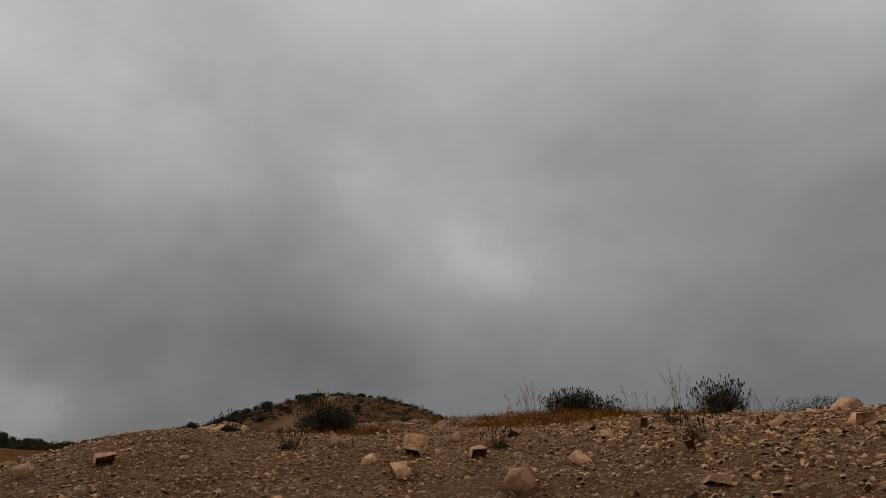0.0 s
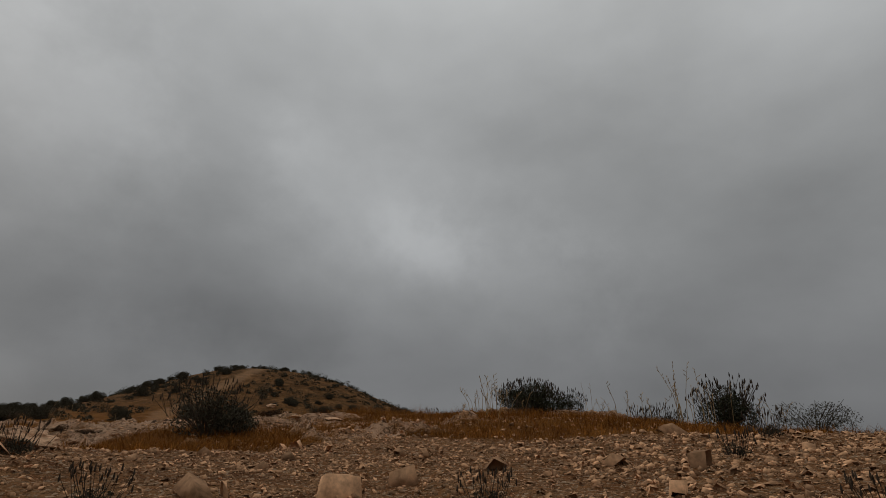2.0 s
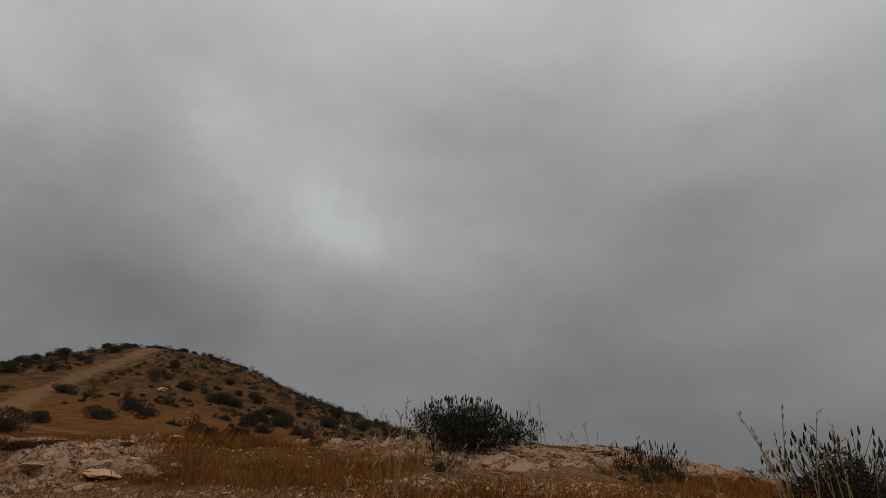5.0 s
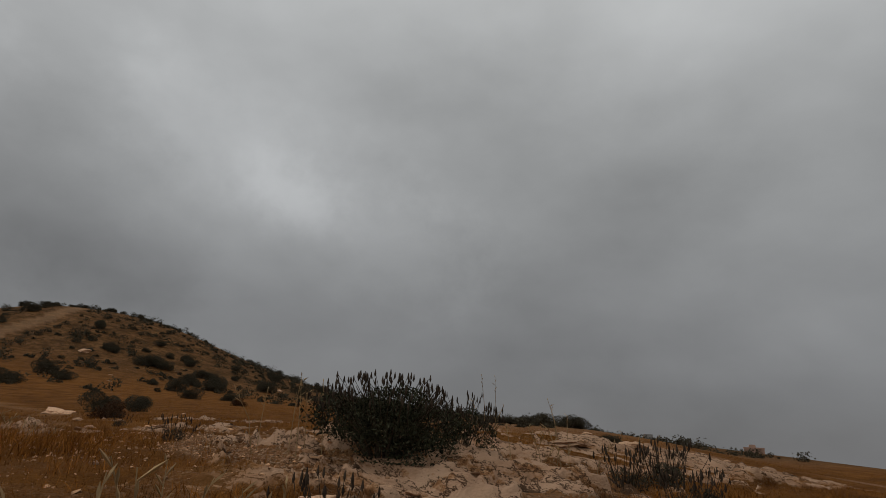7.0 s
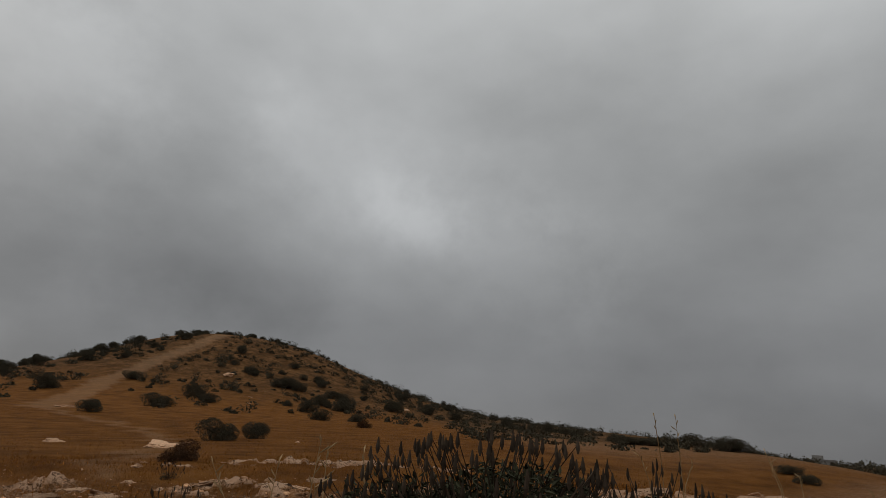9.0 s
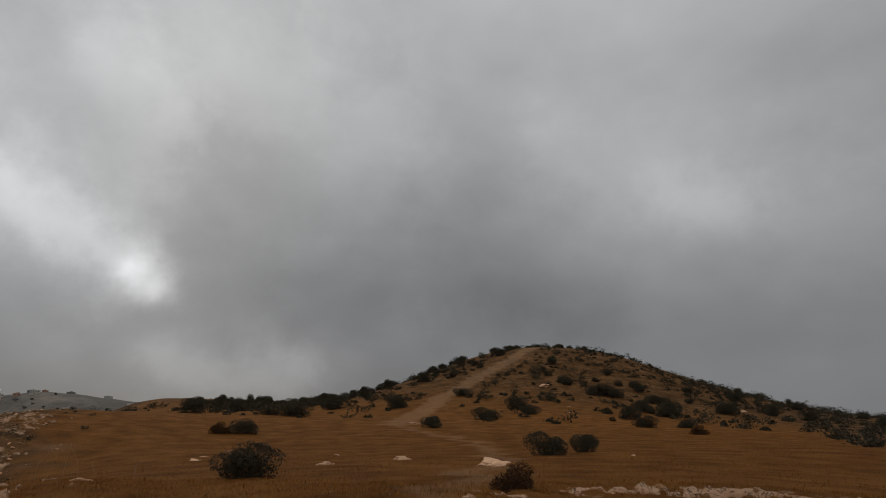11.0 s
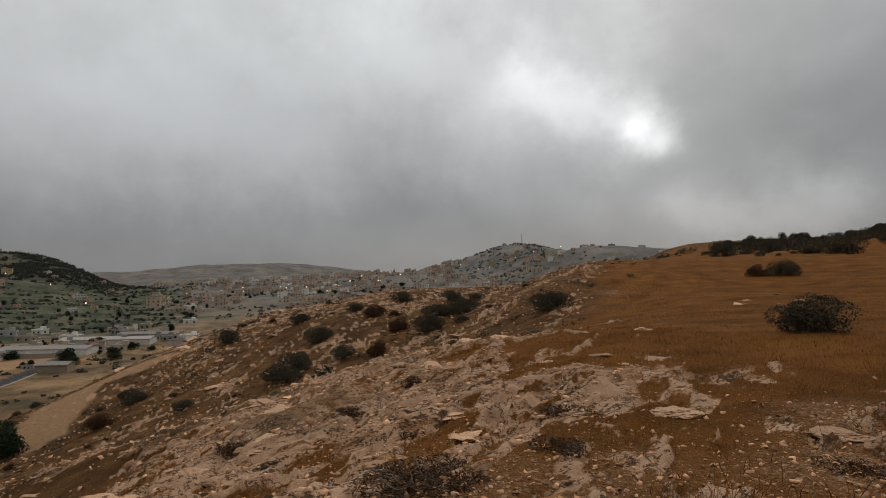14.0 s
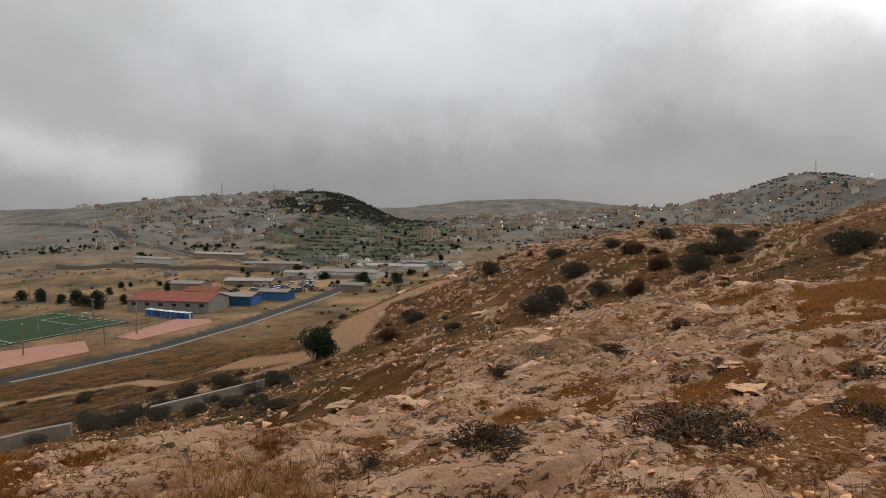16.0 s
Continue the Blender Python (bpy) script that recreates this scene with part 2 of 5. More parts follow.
def make_land():
    cx, cy = 1.5, 18.0
    radii = np.r_[0.02, np.arange(0.1, 16, 0.095), np.geomspace(16, 4200, 310)]
    # finer to the north and west, where the walk looks
    turn = np.linspace(0, 2 * math.pi, 4001)
    weight = 0.35 + 1.0 / (1 + np.exp(-(np.cos(turn - radians(112)) + 0.15) * 9))
    cum = np.r_[0, np.cumsum((weight[1:] + weight[:-1]) / 2)]
    angles = np.interp(np.linspace(0, cum[-1], 1001)[:-1], cum, turn)
    R, A = np.meshgrid(radii, angles, indexing="ij")
    x, y = cx + R * np.cos(A), cy + R * np.sin(A)
    z0 = height(x, y)
    rock, grass, d, s, n1, n2 = ground_masks(x, y, z0)
    z = z0 + relief(x, y, rock)
    nr, na = R.shape
    i = np.arange(nr * na).reshape(nr, na)
    j = np.roll(i, -1, axis=1)
    quads = np.stack([i[:-1], i[1:], j[1:], j[:-1]], -1).reshape(-1, 4)
    me = bpy.data.meshes.new("ground")
    me.vertices.add(nr * na)
    me.vertices.foreach_set("co", np.stack([x, y, z], -1).astype(np.float32).ravel())
    me.loops.add(quads.size)
    me.loops.foreach_set("vertex_index", quads.ravel().astype(np.int32))
    me.polygons.add(len(quads))
    me.polygons.foreach_set("loop_start", np.arange(0, quads.size, 4, dtype=np.int32))
    me.polygons.foreach_set("use_smooth", np.ones(len(quads), bool))
    me.update(calc_edges=True)
    cover = me.color_attributes.new("cover", "FLOAT_COLOR", "POINT")
    tracks, paved = track_masks(x, y)
    cover.data.foreach_set("color", np.stack([rock, grass, tracks, paved], -1).astype(np.float32).ravel())
    far = me.color_attributes.new("far", "FLOAT_COLOR", "POINT")
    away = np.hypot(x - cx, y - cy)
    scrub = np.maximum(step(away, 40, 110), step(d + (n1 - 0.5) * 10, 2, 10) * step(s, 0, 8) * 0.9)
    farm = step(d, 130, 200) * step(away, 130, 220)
    # the third channel grows with distance and brings in the haze-greyed hill colour
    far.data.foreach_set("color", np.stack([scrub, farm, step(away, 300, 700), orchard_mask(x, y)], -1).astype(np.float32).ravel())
    me.materials.append(ground_material())
    return tagged(new("ground", me), "stony hillside of limestone, red soil and dry grass", "ground", kind="structure")


def along(x, y, points, half, soft):
    """1 within half a width of a bent line, fading over soft."""
    best = np.full(x.shape, 1e9)
    for (ax, ay), (bx, by) in zip(points, points[1:]):
        vx, vy = bx - ax, by - ay
        t = np.clip(((x - ax) * vx + (y - ay) * vy) / (vx * vx + vy * vy), 0, 1)
        best = np.minimum(best, np.hypot(x - ax - t * vx, y - ay - t * vy))
    return 1 - step(best, half, half + soft)


ROAD = ((-60, -75), (-135, -73), (-166, -52), (-200, -38), (-265, -19), (-330, -4), (-380, 30))
HIGHWAY = ((-380, -60), (-470, -150), (-560, -230), (-700, -330), (-760, -480))
TRACKS = (((-60, -50), (-101, -50), (-108, -30), (-69, 7), (-64, 14)), ((-30, -20), (-46, -12), (-59, -12), (-62.5, -4.6), (-64, 8), (-64, 13.6)),
          ((-64, 13.6), (-75, 15), (-86, 15), (-88, 20), (-84, 24)), ((-19, 92), (-22, 112), (-25.5, 143), (-22, 171), (-16, 190), (-12, 215)), ((1.5, 30), (0.5, 45), (-5, 70), (-19, 92)))


def track_masks(x, y):
    edge = (fbm(x / 2.5, y / 2.5, 71, 3) - 0.5) * 2.2
    track = np.zeros_like(x)
    for line, half in zip(TRACKS, (1.6, 1.5, 3.2, 1.8, 0.12)):
        track = np.maximum(track, along(x + edge, y + edge, line, half, 0.8))
    track[...] = np.where(y > 28, track * 0.6, track * 1.5)
    track = np.maximum(track, along(x, y, ((-262, -58), (-300, -42), (-345, -20), (-400, -30)), 13, 4))
    paved = np.maximum(along(x, y, ROAD, 3.2, 0.6), along(x, y, HIGHWAY, 6, 2))
    return track * 0.6, paved


def ground_material():
    m, n, l, b = material("hillside_soil_and_rock", 0.95)
    tc = n.new("ShaderNodeTexCoord").outputs["Object"]

    def noise_(scale, detail=6, rough=0.6):
        t = n.new("ShaderNodeTexNoise")
        t.inputs["Scale"].default_value, t.inputs["Detail"].default_value, t.inputs["Roughness"].default_value = scale, detail, rough
        l.new(tc, t.inputs["Vector"])
        return t.outputs["Fac"]

    def ramp(fac, *stops):
        r = n.new("ShaderNodeValToRGB")
        while len(r.color_ramp.elements) < len(stops):
            r.color_ramp.elements.new(0.5)
        for e, (p, c) in zip(r.color_ramp.elements, stops):
            e.position, e.color = p, (*c, 1)
        l.new(fac, r.inputs[0])
        return r.outputs[0]

    def mix(fac, a, c):
        k = n.new("ShaderNodeMix")
        k.data_type = "RGBA"
        l.new(fac, k.inputs[0])
        l.new(a, k.inputs[6])
        l.new(c, k.inputs[7])
        return k.outputs[2]

    at = n.new("ShaderNodeVertexColor")
    at.layer_name = "cover"
    sp = n.new("ShaderNodeSeparateColor")
    l.new(at.outputs["Color"], sp.inputs[0])
    af = n.new("ShaderNodeVertexColor")
    af.layer_name = "far"
    sf = n.new("ShaderNodeSeparateColor")
    l.new(af.outputs["Color"], sf.inputs[0])
    cells = n.new("ShaderNodeTexVoronoi")
    cells.inputs["Scale"].default_value = 34
    warp = n.new("ShaderNodeTexNoise")
    warp.inputs["Scale"].default_value, warp.inputs["Detail"].default_value = 9, 4
    l.new(tc, warp.inputs["Vector"])
    push = n.new("ShaderNodeVectorMath")
    push.operation, push.inputs[1].default_value = "MULTIPLY", (0.12, 0.12, 0.12)
    l.new(warp.outputs["Color"], push.inputs[0])
    where = n.new("ShaderNodeVectorMath")
    l.new(tc, where.inputs[0])
    l.new(push.outputs[0], where.inputs[1])
    l.new(where.outputs[0], cells.inputs["Vector"])
    pick = n.new("ShaderNodeSeparateColor")
    l.new(cells.outputs["Color"], pick.inputs[0])
    # the bedding of the limestone
    bed = n.new("ShaderNodeMapping")
    bed.inputs["Scale"].default_value = (2.6, 1.0, 3.2)
    l.new(tc, bed.inputs[0])

    def bedded(scale, detail, rough):
        t = n.new("ShaderNodeTexNoise")
        t.inputs["Scale"].default_value, t.inputs["Detail"].default_value, t.inputs["Roughness"].default_value = scale, detail, rough
        l.new(bed.outputs[0], t.inputs["Vector"])
        return t.outputs["Fac"]

    soil = ramp(noise_(2.2, 8, 0.7), (0.3, (0.12, 0.045, 0.017)), (0.5, (0.30, 0.132, 0.052)), (0.7, (0.44, 0.24, 0.11)))
    chips = ramp(pick.outputs[0], (0.0, (0.15, 0.072, 0.032)), (0.6, (0.38, 0.21, 0.105)), (1.0, (0.58, 0.39, 0.25)))
    stony = ramp(pick.outputs[1], (0.45, (0, 0, 0)), (0.6, (1, 1, 1)))
    soil = mix(stony, soil, chips)
    grass = ramp(noise_(0.5, 6, 0.6), (0.34, (0.135, 0.051, 0.010)), (0.5, (0.215, 0.082, 0.015)), (0.68, (0.28, 0.114, 0.023)))
    rock = ramp(noise_(1.6, 7, 0.58), (0.3, (0.23, 0.125, 0.068)), (0.43, (0.405, 0.24, 0.145)), (0.7, (0.52, 0.335, 0.215)))
    holes = ramp(bedded(1.1, 5, 0.62), (0.56, (0, 0, 0)), (0.60, (1, 1, 1)))
    earth = ramp(noise_(22, 6, 0.7), (0.3, (0.09, 0.036, 0.015)), (0.5, (0.28, 0.135, 0.060)), (0.7, (0.52, 0.32, 0.18)))
    rock = mix(holes, rock, earth)
    grime = ramp(noise_(0.0, 2, 0.5), (0.0, (0.045, 0.022, 0.011)), (1.0, (0.07, 0.035, 0.018)))
    rock = mix(ramp(noise_(16, 9, 0.75), (0.63, (0, 0, 0)), (0.68, (1, 1, 1))), rock, grime)
    crack = ramp(bedded(1.3, 8, 0.68), (0.478, (0, 0, 0)), (0.494, (1, 1, 1)), (0.506, (1, 1, 1)), (0.522, (0, 0, 0)))
    rock = mix(crack, rock, grime)
    crust = ramp(noise_(9.0, 6, 0.7), (0.35, (0.035, 0.021, 0.013)), (0.65, (0.12, 0.065, 0.035)))
    rock = mix(ramp(bedded(0.9, 9, 0.7), (0.585, (0, 0, 0)), (0.61, (1, 1, 1))), rock, crust)
    scrub = ramp(noise_(0.22, 11, 0.8), (0.40, (0.03, 0.021, 0.009)), (0.5, (0.115, 0.058, 0.023)), (0.6, (0.23, 0.118, 0.048)))
    low = ramp(noise_(1.1, 8, 0.75), (0.0, (0.018, 0.017, 0.008)), (1.0, (0.04, 0.03, 0.014)))
    scrub = mix(ramp(noise_(0.9, 7, 0.7), (0.52, (0, 0, 0)), (0.6, (1, 1, 1))), scrub, low)
    farm = ramp(noise_(0.03, 12, 0.78), (0.40, (0.095, 0.074, 0.044)), (0.5, (0.22, 0.138, 0.072)), (0.6, (0.36, 0.225, 0.12)))
    # distant hills: aerial haze put into the colour, paler and greyer
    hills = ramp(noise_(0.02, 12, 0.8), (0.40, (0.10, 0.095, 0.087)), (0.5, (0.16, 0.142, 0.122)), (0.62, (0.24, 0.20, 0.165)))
    dirt = ramp(noise_(3.0, 6, 0.6), (0.3, (0.36, 0.195, 0.10)), (0.7, (0.52, 0.315, 0.175)))
    tar = ramp(noise_(4.0, 6, 0.6), (0.3, (0.05, 0.048, 0.046)), (0.7, (0.09, 0.085, 0.08)))
    base = mix(sf.outputs[0], soil, scrub)
    ragged = n.new("ShaderNodeMath")
    ragged.operation, ragged.inputs[1].default_value, ragged.inputs[2].default_value = "MULTIPLY_ADD", 0.8, -0.4
    l.new(noise_(3.0, 8, 0.7), ragged.inputs[0])
    bare = n.new("ShaderNodeMath")
    l.new(ragged.outputs[0], bare.inputs[0])
    l.new(sp.outputs[0], bare.inputs[1])
    stone_cover = ramp(bare.outputs[0], (0.44, (0, 0, 0)), (0.54, (1, 1, 1)))
    base = mix(stone_cover, base, rock)
    cover_ = n.new("ShaderNodeMath")
    cover_.operation = "MULTIPLY"
    l.new(ramp(noise_(0.6, 10, 0.78), (0.49, (0, 0, 0)), (0.56, (1, 1, 1))), cover_.inputs[0])
    l.new(sf.outputs[0], cover_.inputs[1])
    base = mix(cover_.outputs[0], base, scrub)
    base = mix(sp.outputs[1], base, grass)
    base = mix(sf.outputs[1], base, farm)
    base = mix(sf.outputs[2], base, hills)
    # green of the far plots, lightened a little for haze
    green = ramp(noise_(0.035, 10, 0.75), (0.40, (0.048, 0.054, 0.036)), (0.5, (0.080, 0.084, 0.053)), (0.62, (0.15, 0.13, 0.085)))
    base = mix(af.outputs["Alpha"], base, green)
    base = mix(sp.outputs[2], base, dirt)
    base = mix(at.outputs["Alpha"], base, tar)
    l.new(base, b.inputs["Base Color"])
    bump_ = n.new("ShaderNodeBump")
    bump_.inputs["Distance"].default_value = 0.06
    calm = n.new("ShaderNodeMath")
    calm.operation, calm.inputs[1].default_value, calm.inputs[2].default_value = "MULTIPLY_ADD", -0.5, 1.0
    l.new(stone_cover, calm.inputs[0])
    l.new(calm.outputs[0], bump_.inputs["Strength"])
    add = n.new("ShaderNodeMath")
    add.operation = "SUBTRACT"
    l.new(noise_(18, 9, 0.75), add.inputs[0])
    l.new(cells.outputs["Distance"], add.inputs[1])
    l.new(add.outputs[0], bump_.inputs["Height"])
    l.new(bump_.outputs[0], b.inputs["Normal"])
    return m


ground = make_land()

# ---- building blocks ----
rng = np.random.default_rng(7)


def plain(name, colour, rough=0.85, spread=0.25, scale=3.0, metal=0.0, bump_size=0.0, per="object"):
    """Paint, plaster, stone or leaf: a colour with grain, stains and a shift from piece to piece."""
    m, n, l, b = material(name, rough)
    b.inputs["Metallic"].default_value = metal
    tc = n.new("ShaderNodeTexCoord").outputs["Object"]
    t = n.new("ShaderNodeTexNoise")
    t.inputs["Scale"].default_value, t.inputs["Detail"].default_value, t.inputs["Roughness"].default_value = scale, 7, 0.65
    l.new(tc, t.inputs["Vector"])
    r = n.new("ShaderNodeValToRGB")
    r.color_ramp.elements[0].position, r.color_ramp.elements[1].position = 0.3, 0.7
    r.color_ramp.elements[0].color = (*[c * (1 - spread) for c in colour], 1)
    r.color_ramp.elements[1].color = (*[min(1, c * (1 + spread)) for c in colour], 1)
    l.new(t.outputs["Fac"], r.inputs[0])
    hs = n.new("ShaderNodeHueSaturation")
    l.new(r.outputs[0], hs.inputs["Color"])
    if per == "object":
        rnd = n.new("ShaderNodeObjectInfo").outputs["Random"]
    else:
        rnd = n.new("ShaderNodeNewGeometry").outputs["Random Per Island"]
    mr = n.new("ShaderNodeMapRange")
    mr.inputs["To Min"].default_value, mr.inputs["To Max"].default_value = 1 - spread * 1.3, 1 + spread * 1.3
    l.new(rnd, mr.inputs["Value"])
    l.new(mr.outputs[0], hs.inputs["Value"])
    l.new(hs.outputs[0], b.inputs["Base Color"])
    if bump_size:
        k = n.new("ShaderNodeBump")
        k.inputs["Strength"].default_value, k.inputs["Distance"].default_value = 0.8, bump_size
        l.new(t.outputs["Fac"], k.inputs["Height"])
        l.new(k.outputs[0], b.inputs["Normal"])
    return m


def mesh(name, verts, faces, mat, smooth=False):
    me = bpy.data.meshes.new(name)
    me.from_pydata([tuple(v) for v in verts], [], [tuple(f) for f in faces])
    if smooth:
        me.polygons.foreach_set("use_smooth", np.ones(len(me.polygons), bool))
    me.materials.append(mat)
    me.update()
    return me


def part(name, me, parent, label=""):
    ob = new(name, me)
    ob.parent = parent
    if label:
        ob["label"] = label
    return ob


def from_bm(name, bm, mat, smooth=False):
    me = bpy.data.meshes.new(name)
    bm.to_mesh(me)
    bm.free()
    if smooth:
        me.polygons.foreach_set("use_smooth", np.ones(len(me.polygons), bool))
    me.materials.append(mat)
    return me


def box(bm, x0, y0, z0, x1, y1, z1, bevel=0.0):
    r = bmesh.ops.create_cube(bm, size=1)
    bmesh.ops.scale(bm, vec=(x1 - x0, y1 - y0, z1 - z0), verts=r["verts"])
    bmesh.ops.translate(bm, vec=((x0 + x1) / 2, (y0 + y1) / 2, (z0 + z1) / 2), verts=r["verts"])
    if bevel:
        edges = list({e for v in r["verts"] for e in v.link_edges})
        bmesh.ops.bevel(bm, geom=edges, offset=bevel, segments=1, affect="EDGES")
    return bm


def boxed(name, mat, *boxes, bevel=0.0):
    bm = bmesh.new()
    for b in boxes:
        box(bm, *b, bevel=bevel)
    return from_bm(name, bm, mat)


def tube(verts, faces, points, radii, sides=5):
    """Adds a tapered bent stem to lists of vertices and faces."""
    start = len(verts)
    points = [Vector(p) for p in points]
    for k, (p, r) in enumerate(zip(points, radii)):
        way = (points[min(k + 1, len(points) - 1)] - points[max(k - 1, 0)]).normalized()
        side = way.orthogonal().normalized()
        other = way.cross(side)
        for j in range(sides):
            a = 2 * math.pi * j / sides
            verts.append(p + r * (math.cos(a) * side + math.sin(a) * other))
    for k in range(len(points) - 1):
        for j in range(sides):
            a, b = start + k * sides + j, start + k * sides + (j + 1) % sides
            faces.append((a, b, b + sides, a + sides))


def leaves(centres, size, slim, seed, up=0.3):
    """Many small pointed leaves round the given centres, each a bent diamond."""
    g = np.random.default_rng(seed)
    n = len(centres)
    a = g.normal(size=(n, 3)) + (0, 0, up)
    a /= np.linalg.norm(a, axis=1)[:, None]
    b = np.cross(a, g.normal(size=(n, 3)))
    b /= np.linalg.norm(b, axis=1)[:, None]
    k = size * g.uniform(0.6, 1.4, (n, 1))
    c = np.asarray(centres)
    bend = np.cross(a, b) * k * 0.2
    v = np.stack([c - a * k * 0.5, c + b * k * slim * 0.5 + bend, c + a * k * 0.5, c - b * k * slim * 0.5 + bend], 1).reshape(-1, 3)
    i = np.arange(n)[:, None] * 4
    f = np.concatenate([i + (0, 1, 2), i + (0, 2, 3)], 0)
    return v, f


def crown_points(n, wide, tall, base, seed, lumps=9, shell=0.55):
    """Points in a lumpy dome with gaps."""
    g = np.random.default_rng(seed)
    lump = []
    for k in range(lumps):
        a, r = g.uniform(0, 2 * math.pi), wide * 0.32 * math.sqrt(g.uniform(0, 1))
        lump.append((r * math.cos(a), r * math.sin(a), base + tall * g.uniform(0.05, 0.66) * (1 - 1.1 * (2 * r / wide) ** 2), g.uniform(0.18, 0.28)))
    lump = np.array(lump)
    pick = lump[g.integers(0, lumps, n)]
    way = g.normal(size=(n, 3))
    way /= np.linalg.norm(way, axis=1)[:, None]
    rad = g.uniform(shell, 1.0, (n, 1)) ** 0.6
    size = np.stack([pick[:, 3] * wide, pick[:, 3] * wide, pick[:, 3] * tall * 1.05], 1)
    p = pick[:, :3] + way * rad * size
    p[:, 2] = np.maximum(p[:, 2], base * 0.3 + 0.02)
    return p, lump


LEAF = plain("dark_green_leaf", (0.045, 0.045, 0.025), 0.7, 0.45, 8, per="island")
LEAF_GREY = plain("grey_green_leaf", (0.078, 0.068, 0.045), 0.8, 0.4, 8, per="island")
# olive leaf of the distant shrubs, brightened in the colour to stand for haze
LEAF_HILL = plain("hazed_olive_leaf", (0.074, 0.063, 0.041), 0.9, 0.25, 8, per="island")
LEAF_DRY = plain("dead_brown_twig", (0.080, 0.042, 0.022), 0.9, 0.45, 8, per="island")
BARK = plain("grey_brown_bark", (0.10, 0.075, 0.055), 0.95, 0.3, 12)
STRAW = plain("dry_straw", (0.30, 0.20, 0.10), 0.9, 0.35, 5, per="island")
SEED = plain("dark_seed_head", (0.055, 0.040, 0.028), 0.9, 0.3, 9, per="island")


def stems_mesh(wide, tall, n, seed, thick=0.012, mat=None):
    g = np.random.default_rng(seed)
    v, f = [], []
    for k in range(n):
        a, r = g.uniform(0, 2 * math.pi), wide * 0.42 * math.sqrt(g.uniform(0.05, 1))
        top = Vector((r * math.cos(a), r * math.sin(a), tall * g.uniform(0.45, 0.85)))
        mid = Vector((top.x * 0.45 + g.normal() * 0.03, top.y * 0.45 + g.normal() * 0.03, top.z * 0.5))
        tube(v, f, [(top.x * 0.1, top.y * 0.1, -0.06), mid, top], [thick, thick * 0.7, thick * 0.3], 4)
    return mesh("branchwork", v, f, mat or BARK)


def spikes_mesh(wide, tall, n, seed, long=0.28):
    """Upright stalks with small seed heads that stand out of the top of a shrub."""
    g = np.random.default_rng(seed)
    v, f = [], []
    for k in range(n):
        a, r = g.uniform(0, 2 * math.pi), wide * 0.42 * math.sqrt(g.uniform(0, 1))
        z = tall * (0.88 - 0.55 * (2 * r / wide) ** 2)
        lean = g.normal(size=2) * 0.05 + (0.12 * math.cos(a), 0.12 * math.sin(a))
        h = long * g.uniform(0.5, 1.3)
        foot, tip = Vector((r * math.cos(a), r * math.sin(a), z - 0.15)), Vector((r * math.cos(a) + lean[0], r * math.sin(a) + lean[1], z + h))
        tube(v, f, [foot, tip], [0.004, 0.0025], 3)
        tube(v, f, [tip - Vector((0, 0, 0.05)), tip - Vector((0, 0, 0.02)), tip + Vector((0, 0, 0.03))], [0.004, 0.012, 0.003], 4)
    return mesh("seed_head_spray", v, f, SEED)


def shrub(name, wide, tall, seed, n=5000, leaf=0.035, slim=0.4, mat=None, spikes=0, stems=24, label="", group="", lumps=9, long=0.28):
    thing = new(name)
    part("branchwork", stems_mesh(wide, tall, stems, seed), thing)
    p, lump = crown_points(n, wide, tall, tall * 0.12, seed, lumps)
    v, f = leaves(p, leaf, slim, seed + 1)
    part("foliage", mesh("foliage", v, f, mat or LEAF), thing)
    if spikes:
        part("seed_head_spray", spikes_mesh(wide, tall, spikes, seed + 2, long), thing)
    return tagged(thing, label, "shrub", group)


def ground_at(x, y):
    return float(land_height(np.array([float(x)]), np.array([float(y)]))[0])


def stand(thing, x, y, turn=0.0, sink=0.05, size=1.0, tall=None):
    thing.matrix_basis = pose(x, y, ground_at(x, y) - sink, 0, 0, turn)
    thing.scale = (size, size, tall or size)
    return thing


def more(proto, x, y, turn, size=1.0, tall=None, sink=0.05, label=""):
    c = copy_thing(proto, pose(x, y, ground_at(x, y) - sink, 0, 0, turn))
    c.scale = (size, size, tall or size)
    if label:
        c["label"] = label
    return c


# ---- shrubs along the walk ----
stand(shrub("flowering_shrub", 1.8, 1.02, 3, 11500, 0.045, 0.38, LEAF, 190, 40, "dense dark green shrub with upright seed heads on rock", lumps=24, long=0.1), 5.05, 22.0, 20)
stand(shrub("flowering_shrub", 0.85, 0.6, 5, 1600, 0.04, 0.35, LEAF, 60, 16, "low spiky green shrub beside a large dense shrub", lumps=7, long=0.14), 6.25, 22.3, 60)
stand(shrub("flowering_shrub", 1.1, 1.0, 7, 5200, 0.045, 0.3, LEAF, 90, 40, "dark shrub with pale bare stems at its foot", lumps=11, long=0.14), 6.3, 16.5, 10)
stand(shrub("sparse_shrub", 1.6, 0.95, 9, 3000, 0.045, 0.25, LEAF_GREY, 0, 8, "sparse grey twiggy shrub on the stony slope", lumps=12), 9.5, 17.9, 0)
stand(shrub("flowering_shrub", 1.45, 0.82, 11, 4600, 0.05, 0.35, LEAF_GREY, 60, 60, "dusty grey-green shrub in dry grass", lumps=13, long=0.14), -1.9, 17.2, 0)
proto_tuft = stand(shrub("low_spiky_plant", 0.5, 0.3, 13, 500, 0.035, 0.3, LEAF_GREY, 26, 10, "low dark spiky plant with thin seed stalks", "low plants", lumps=5, long=0.2), 7.4, 20.8, 0)
